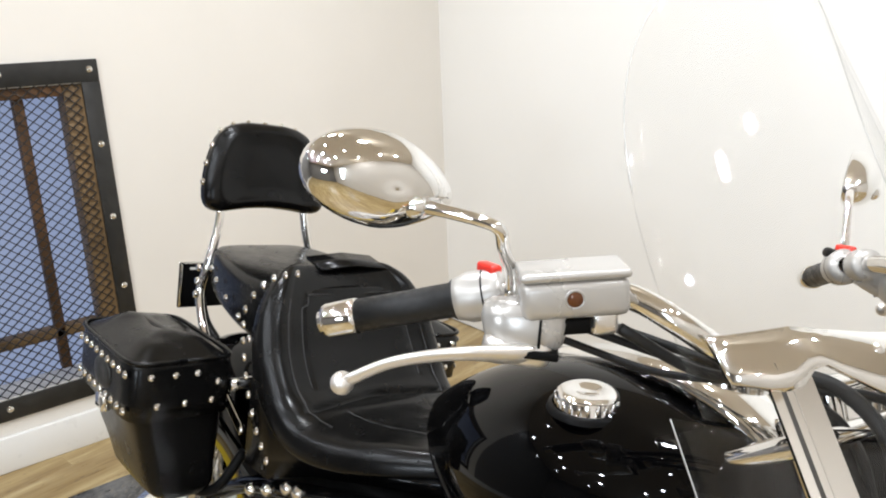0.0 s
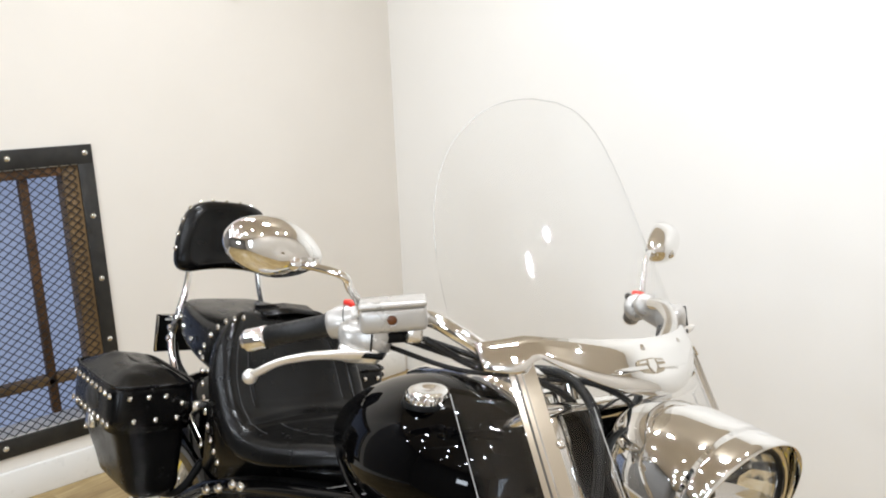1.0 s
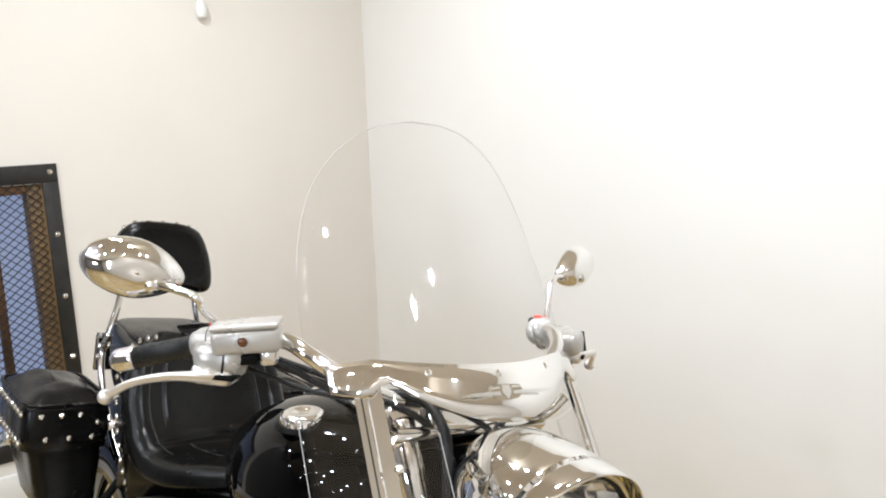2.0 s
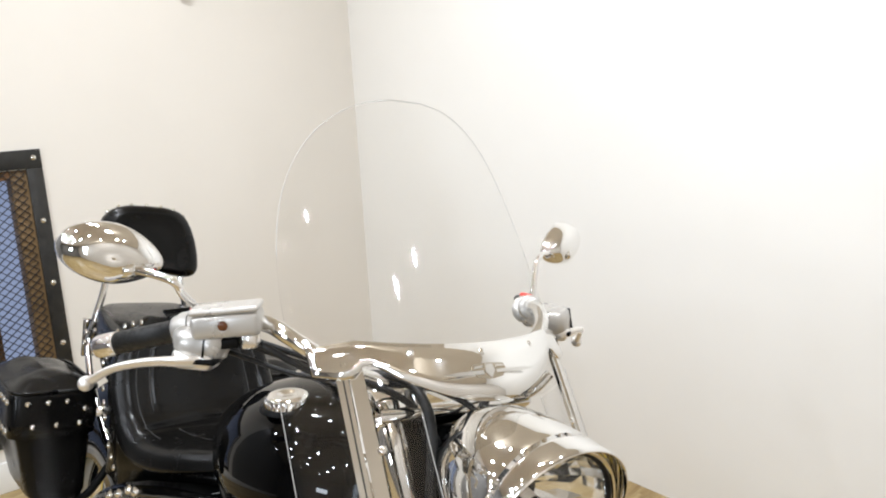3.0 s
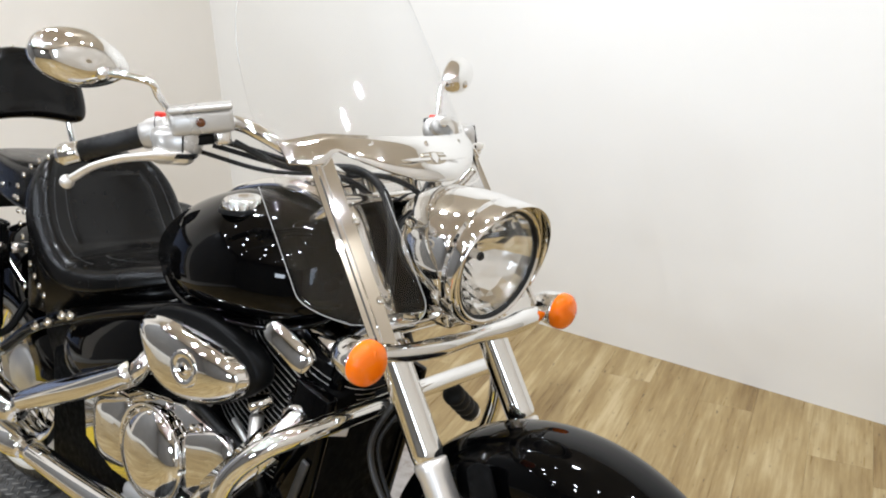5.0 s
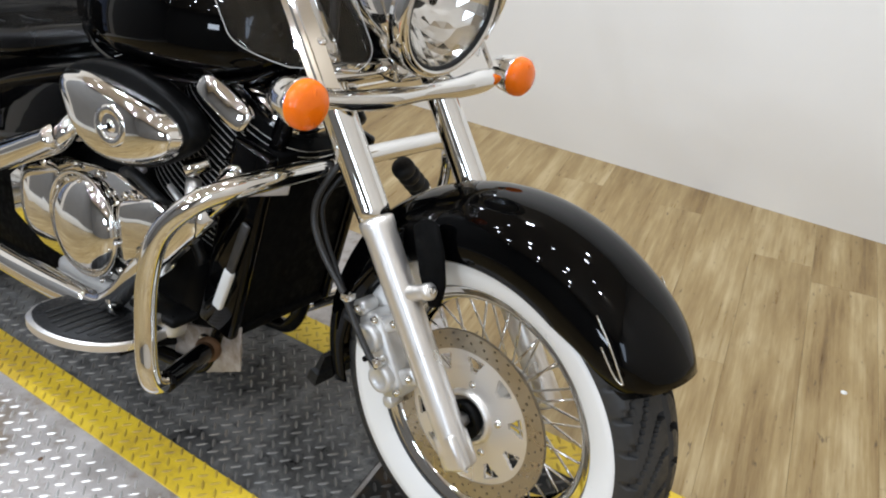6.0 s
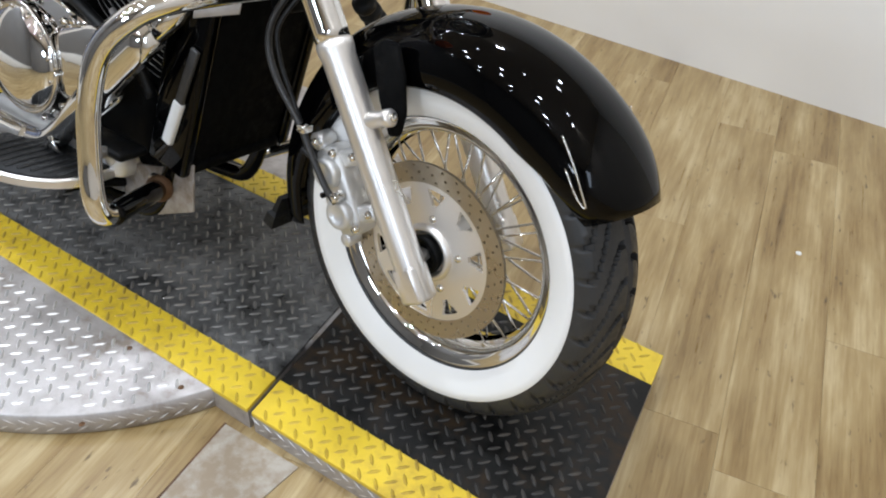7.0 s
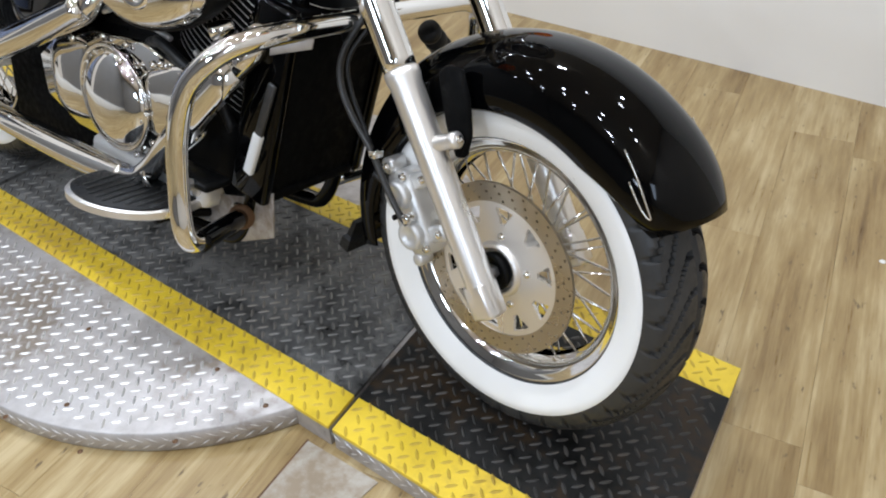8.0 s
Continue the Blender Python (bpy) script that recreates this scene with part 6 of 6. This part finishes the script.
for k in range(10):
    for i, me in enumerate(spoke_mesh.values()):
        place("spoke", me, rear_wheel, m=Matrix.Translation((-1.655, 0, 0.325)) @ ACROSS @ Matrix.Rotation(2 * math.pi * (k + 0.25 * i) / 10, 4, "Z"))

# backrest
BRM = Matrix.Translation((-1.735, 0, 1.108)) @ Matrix.Rotation(radians(-10), 4, "Y")


def pad_mesh():
    rows = []
    outline = [tuple(p) for p in spline([(0, 0.105), (0.06, 0.102), (0.105, 0.082), (0.132, 0.03), (0.145, -0.03), (0.143, -0.075), (0.115, -0.092), (0.06, -0.086), (0, -0.082), (-0.06, -0.086), (-0.115, -0.092), (-0.143, -0.075), (-0.145, -0.03), (-0.132, 0.03), (-0.105, 0.082), (-0.06, 0.102), (0, 0.105)], 3)][:-1]
    for d, q in ((-0.026, 0.80), (-0.024, 0.93), (-0.012, 1.0), (0.008, 1.0), (0.020, 0.95), (0.027, 0.84), (0.0285, 0.78), (0.026, 0.74), (0.027, 0.4), (0.028, 0.05)):
        rows.append([BRM @ Vector((d, y * q, z * q)) for y, z in outline])
    return loft(rows), outline


pad, outline = pad_mesh()
rest = bpart("backrest", pad, LEATHER, "padded black leather backrest with chrome studs on chrome bars")
for k in range(0, len(outline), 2):
    y, z = outline[k]
    if z > -0.06:
        stud(rest, BRM @ Vector((0.0, y * 1.005, z * 1.005)), BRM.to_3x3() @ Vector((0.1, y, z)))
for s in (RIGHT, LEFT):
    part("support_bar", tube([(-1.735, s * 0.098, 1.06), (-1.722, s * 0.108, 0.98), (-1.715, s * 0.128, 0.90), (-1.722, s * 0.138, 0.83), (-1.66, s * 0.142, 0.745), (-1.55, s * 0.145, 0.67), (-1.46, s * 0.145, 0.62)], 0.0095, 12, 6, 0.75), CHROME, rest, "flat chrome side bar")
    for x, z in ((-1.715, 0.895), (-1.718, 0.865), (-1.722, 0.835)):
        part("bar_bolt", lathe([(0, 0.006), (0.007, 0.005), (0.008, 0)], 12, Matrix.Translation((x, s * 0.146, z)) @ (ACROSS if s < 0 else ACROSS.inverted())), CHROME, rest)
plate_holder = bpart("plate_bracket", rbox((-1.985, -0.08, 0.735), (-1.975, 0.10, 0.850), 0.004, Matrix.Translation((0.0, 0.0, 0.0))), SATBLACK, "black rear plate bracket")
part("plate_bar", rbox((-1.9745, -0.055, 0.832), (-1.973, -0.025, 0.838), 0.0005), WHITEPL, plate_holder)
part("bracket_arm", tube([(-1.98, -0.02, 0.76), (-1.96, -0.01, 0.70), (-1.90, 0, 0.66)], 0.012, 12), SATBLACK, plate_holder)
part("edge_trim", tube([(-1.972, -0.077, 0.74), (-1.972, -0.077, 0.843), (-1.972, -0.07, 0.848), (-1.972, 0.09, 0.848), (-1.972, 0.097, 0.843), (-1.972, 0.097, 0.74)], 0.0025, 6, 2), CHROME, plate_holder)


# saddlebags
def saddlebag(s):
    """A stiff leather bag, wider at the lid, with studs, a concho plate and a latch."""
    x0, x1, y0, y1 = -1.722, -1.432, 0.195, 0.374

    def box(z, grow, inx=0.0, n=44, power=7.0):
        low = max(0.0, (0.70 - z) / 0.18)  # the foot is drawn in behind and outside
        rear, out = x0 + 0.075 * low**1.3, y1 - 0.022 * low**1.2
        return [Vector((p.x, s * p.y, p.z)) for p in oval(((rear + x1) / 2, (y0 + out) / 2 - inx / 2, z), (1, 0, 0), (0, 1, 0), (x1 - rear) / 2 + grow, (out - y0) / 2 + grow - inx / 2, n, power)]

    def slump(ring, amount):
        return [p + Vector((0, 0, amount * (noise.noise(Vector((p.x * 9, p.y * 11 + s, 3.1))) + 0.5 * noise.noise(Vector((p.x * 26, p.y * 20, 1.7)))))) for p in ring]

    def sag(ring, amount):
        return [p + Vector((0, amount * s * noise.noise(Vector((p.x * 11, p.z * 13, s))), 0)) + Vector((amount * noise.noise(Vector((p.y * 14, p.z * 13, 5.0))), 0, 0)) for p in ring]

    body = bpart("saddlebag", loft([box(0.508, -0.05, 0.05), box(0.513, -0.024, 0.034), box(0.525, -0.012, 0.024)] + [sag(box(0.54 + 0.018 * q, -0.006 + 0.0005 * q, 0.018 - 0.0018 * q), 0.006) for q in range(11)]), LEATHER, "black leather saddlebag with chrome studs")
    tops = [slump(box(0.792 + 0.026 * math.sin(math.pi / 2 * min(1, q / 9)), -0.004 - 0.0088 * q), 0.010 * min(1, q / 4)) for q in range(10)]
    lid = part("lid", loft([box(0.685, 0.0035), box(0.684, 0.008), box(0.715, 0.0085), box(0.775, 0.007), box(0.788, 0.004)] + tops), LEATHER, body, "leather lid with stitched edge")
    part("lid_welt", tube([*box(0.790, 0.0065, 0, 44), box(0.790, 0.0065, 0, 44)[0]], 0.0042, 8, 2), LEATHER, body, "raised lid welt")
    front = x1 + 0.0075
    for y in (0.222, 0.262, 0.302, 0.345):
        stud(lid, (front, s * y, 0.766 - 0.02 * (y < 0.23)), (1, 0, 0))
    for y in (0.232, 0.282, 0.332):
        stud(lid, (front, s * y, 0.712), (1, 0, 0))
    for k in range(9):
        stud(lid, (-1.450 - k * 0.031, s * (y1 + 0.0075), 0.768), (0, s, 0))
        stud(lid, (-1.450 - k * 0.031, s * (y1 + 0.008), 0.702), (0, s, 0))
    m = Matrix.Translation((-1.565, s * (y1 + 0.007), 0.737)) @ Matrix.Rotation(s * radians(-90), 4, "X")
    part("concho_plate", dome(m @ Vector((0, 0, 0)), (0, s, 0), (1, 0, 0), 0.045, 0.026, 0.004, 32, 4, 2.4, 0.002), FRAMESTEEL, body, "small dark oval badge")
    part("latch", rbox((-1.57, min(s * 0.375, s * 0.392), 0.672), (-1.53, max(s * 0.375, s * 0.392), 0.700), 0.004), CHROME, body, "chrome latch")
    part("bag_rail", tube([(-1.42, s * 0.16, 0.60), (-1.44, s * 0.205, 0.525), (-1.52, s * 0.23, 0.505), (-1.70, s * 0.23, 0.505), (-1.82, s * 0.2, 0.56)], 0.010, 12), SATBLACK, body, "black bag rail")
    part("mount_bolt", rod((-1.425, s * 0.15, 0.735), (-1.425, s * 0.20, 0.735), 0.012, 14), CHROME, body)


saddlebag(RIGHT)
saddlebag(LEFT)

# ---- floor planks ----
floor = bpy.data.objects["floor"]
PLANK_W, PLANK_L, TURN = 0.178, 1.21, radians(9.4)
plank_mesh = mesh_of("plank", rbox((-PLANK_W / 2 + 0.0002, -PLANK_L / 2 + 0.0002, -0.0055), (PLANK_W / 2 - 0.0002, PLANK_L / 2 - 0.0002, 0.0), 0.0003, seg=1), WOOD, False)
for i in range(-20, 16):
    for j in range(-3, 4):
        a, b = i * PLANK_W, (j + 0.37 * (i % 3) + 0.11 * (i % 5)) * PLANK_L
        x, y = a * math.cos(TURN) - b * math.sin(TURN), a * math.sin(TURN) + b * math.cos(TURN)
        reach = PLANK_L / 2 + 0.1
        if not (WX - reach < x < 1.75 + 0.2 and -1.9 < y < WY + reach):
            continue
        m = Matrix.Translation((x, y, 0)) @ Matrix.Rotation(TURN, 4, "Z")
        me = plank_mesh
        if x < WX + 0.25 or x > 1.55 or y > WY - reach:
            bm = bmesh.new()
            bm.from_mesh(plank_mesh)
            back = m.inverted()
            for p, n in (((WX - 0.01, 0, 0), (-1, 0, 0)), ((1.76, 0, 0), (1, 0, 0)), ((0, WY + 0.04, 0), (0, 1, 0))):
                bmesh.ops.bisect_plane(bm, geom=bm.verts[:] + bm.edges[:] + bm.faces[:], plane_co=back @ Vector(p), plane_no=back.to_3x3() @ Vector(n), clear_outer=True)
            if not bm.faces:
                bm.free()
                continue
            me = mesh_of("plank", bm, WOOD, False)
        place("plank", me, floor, m=m)
tagged(part("paint_chip", lathe([(0, 0.002), (0.006, 0.0018), (0.008, 0)], 7, Matrix.Translation((0.723, 1.16, 0))), WHITEPL), "small pale chip lying on the plank floor", "debris")
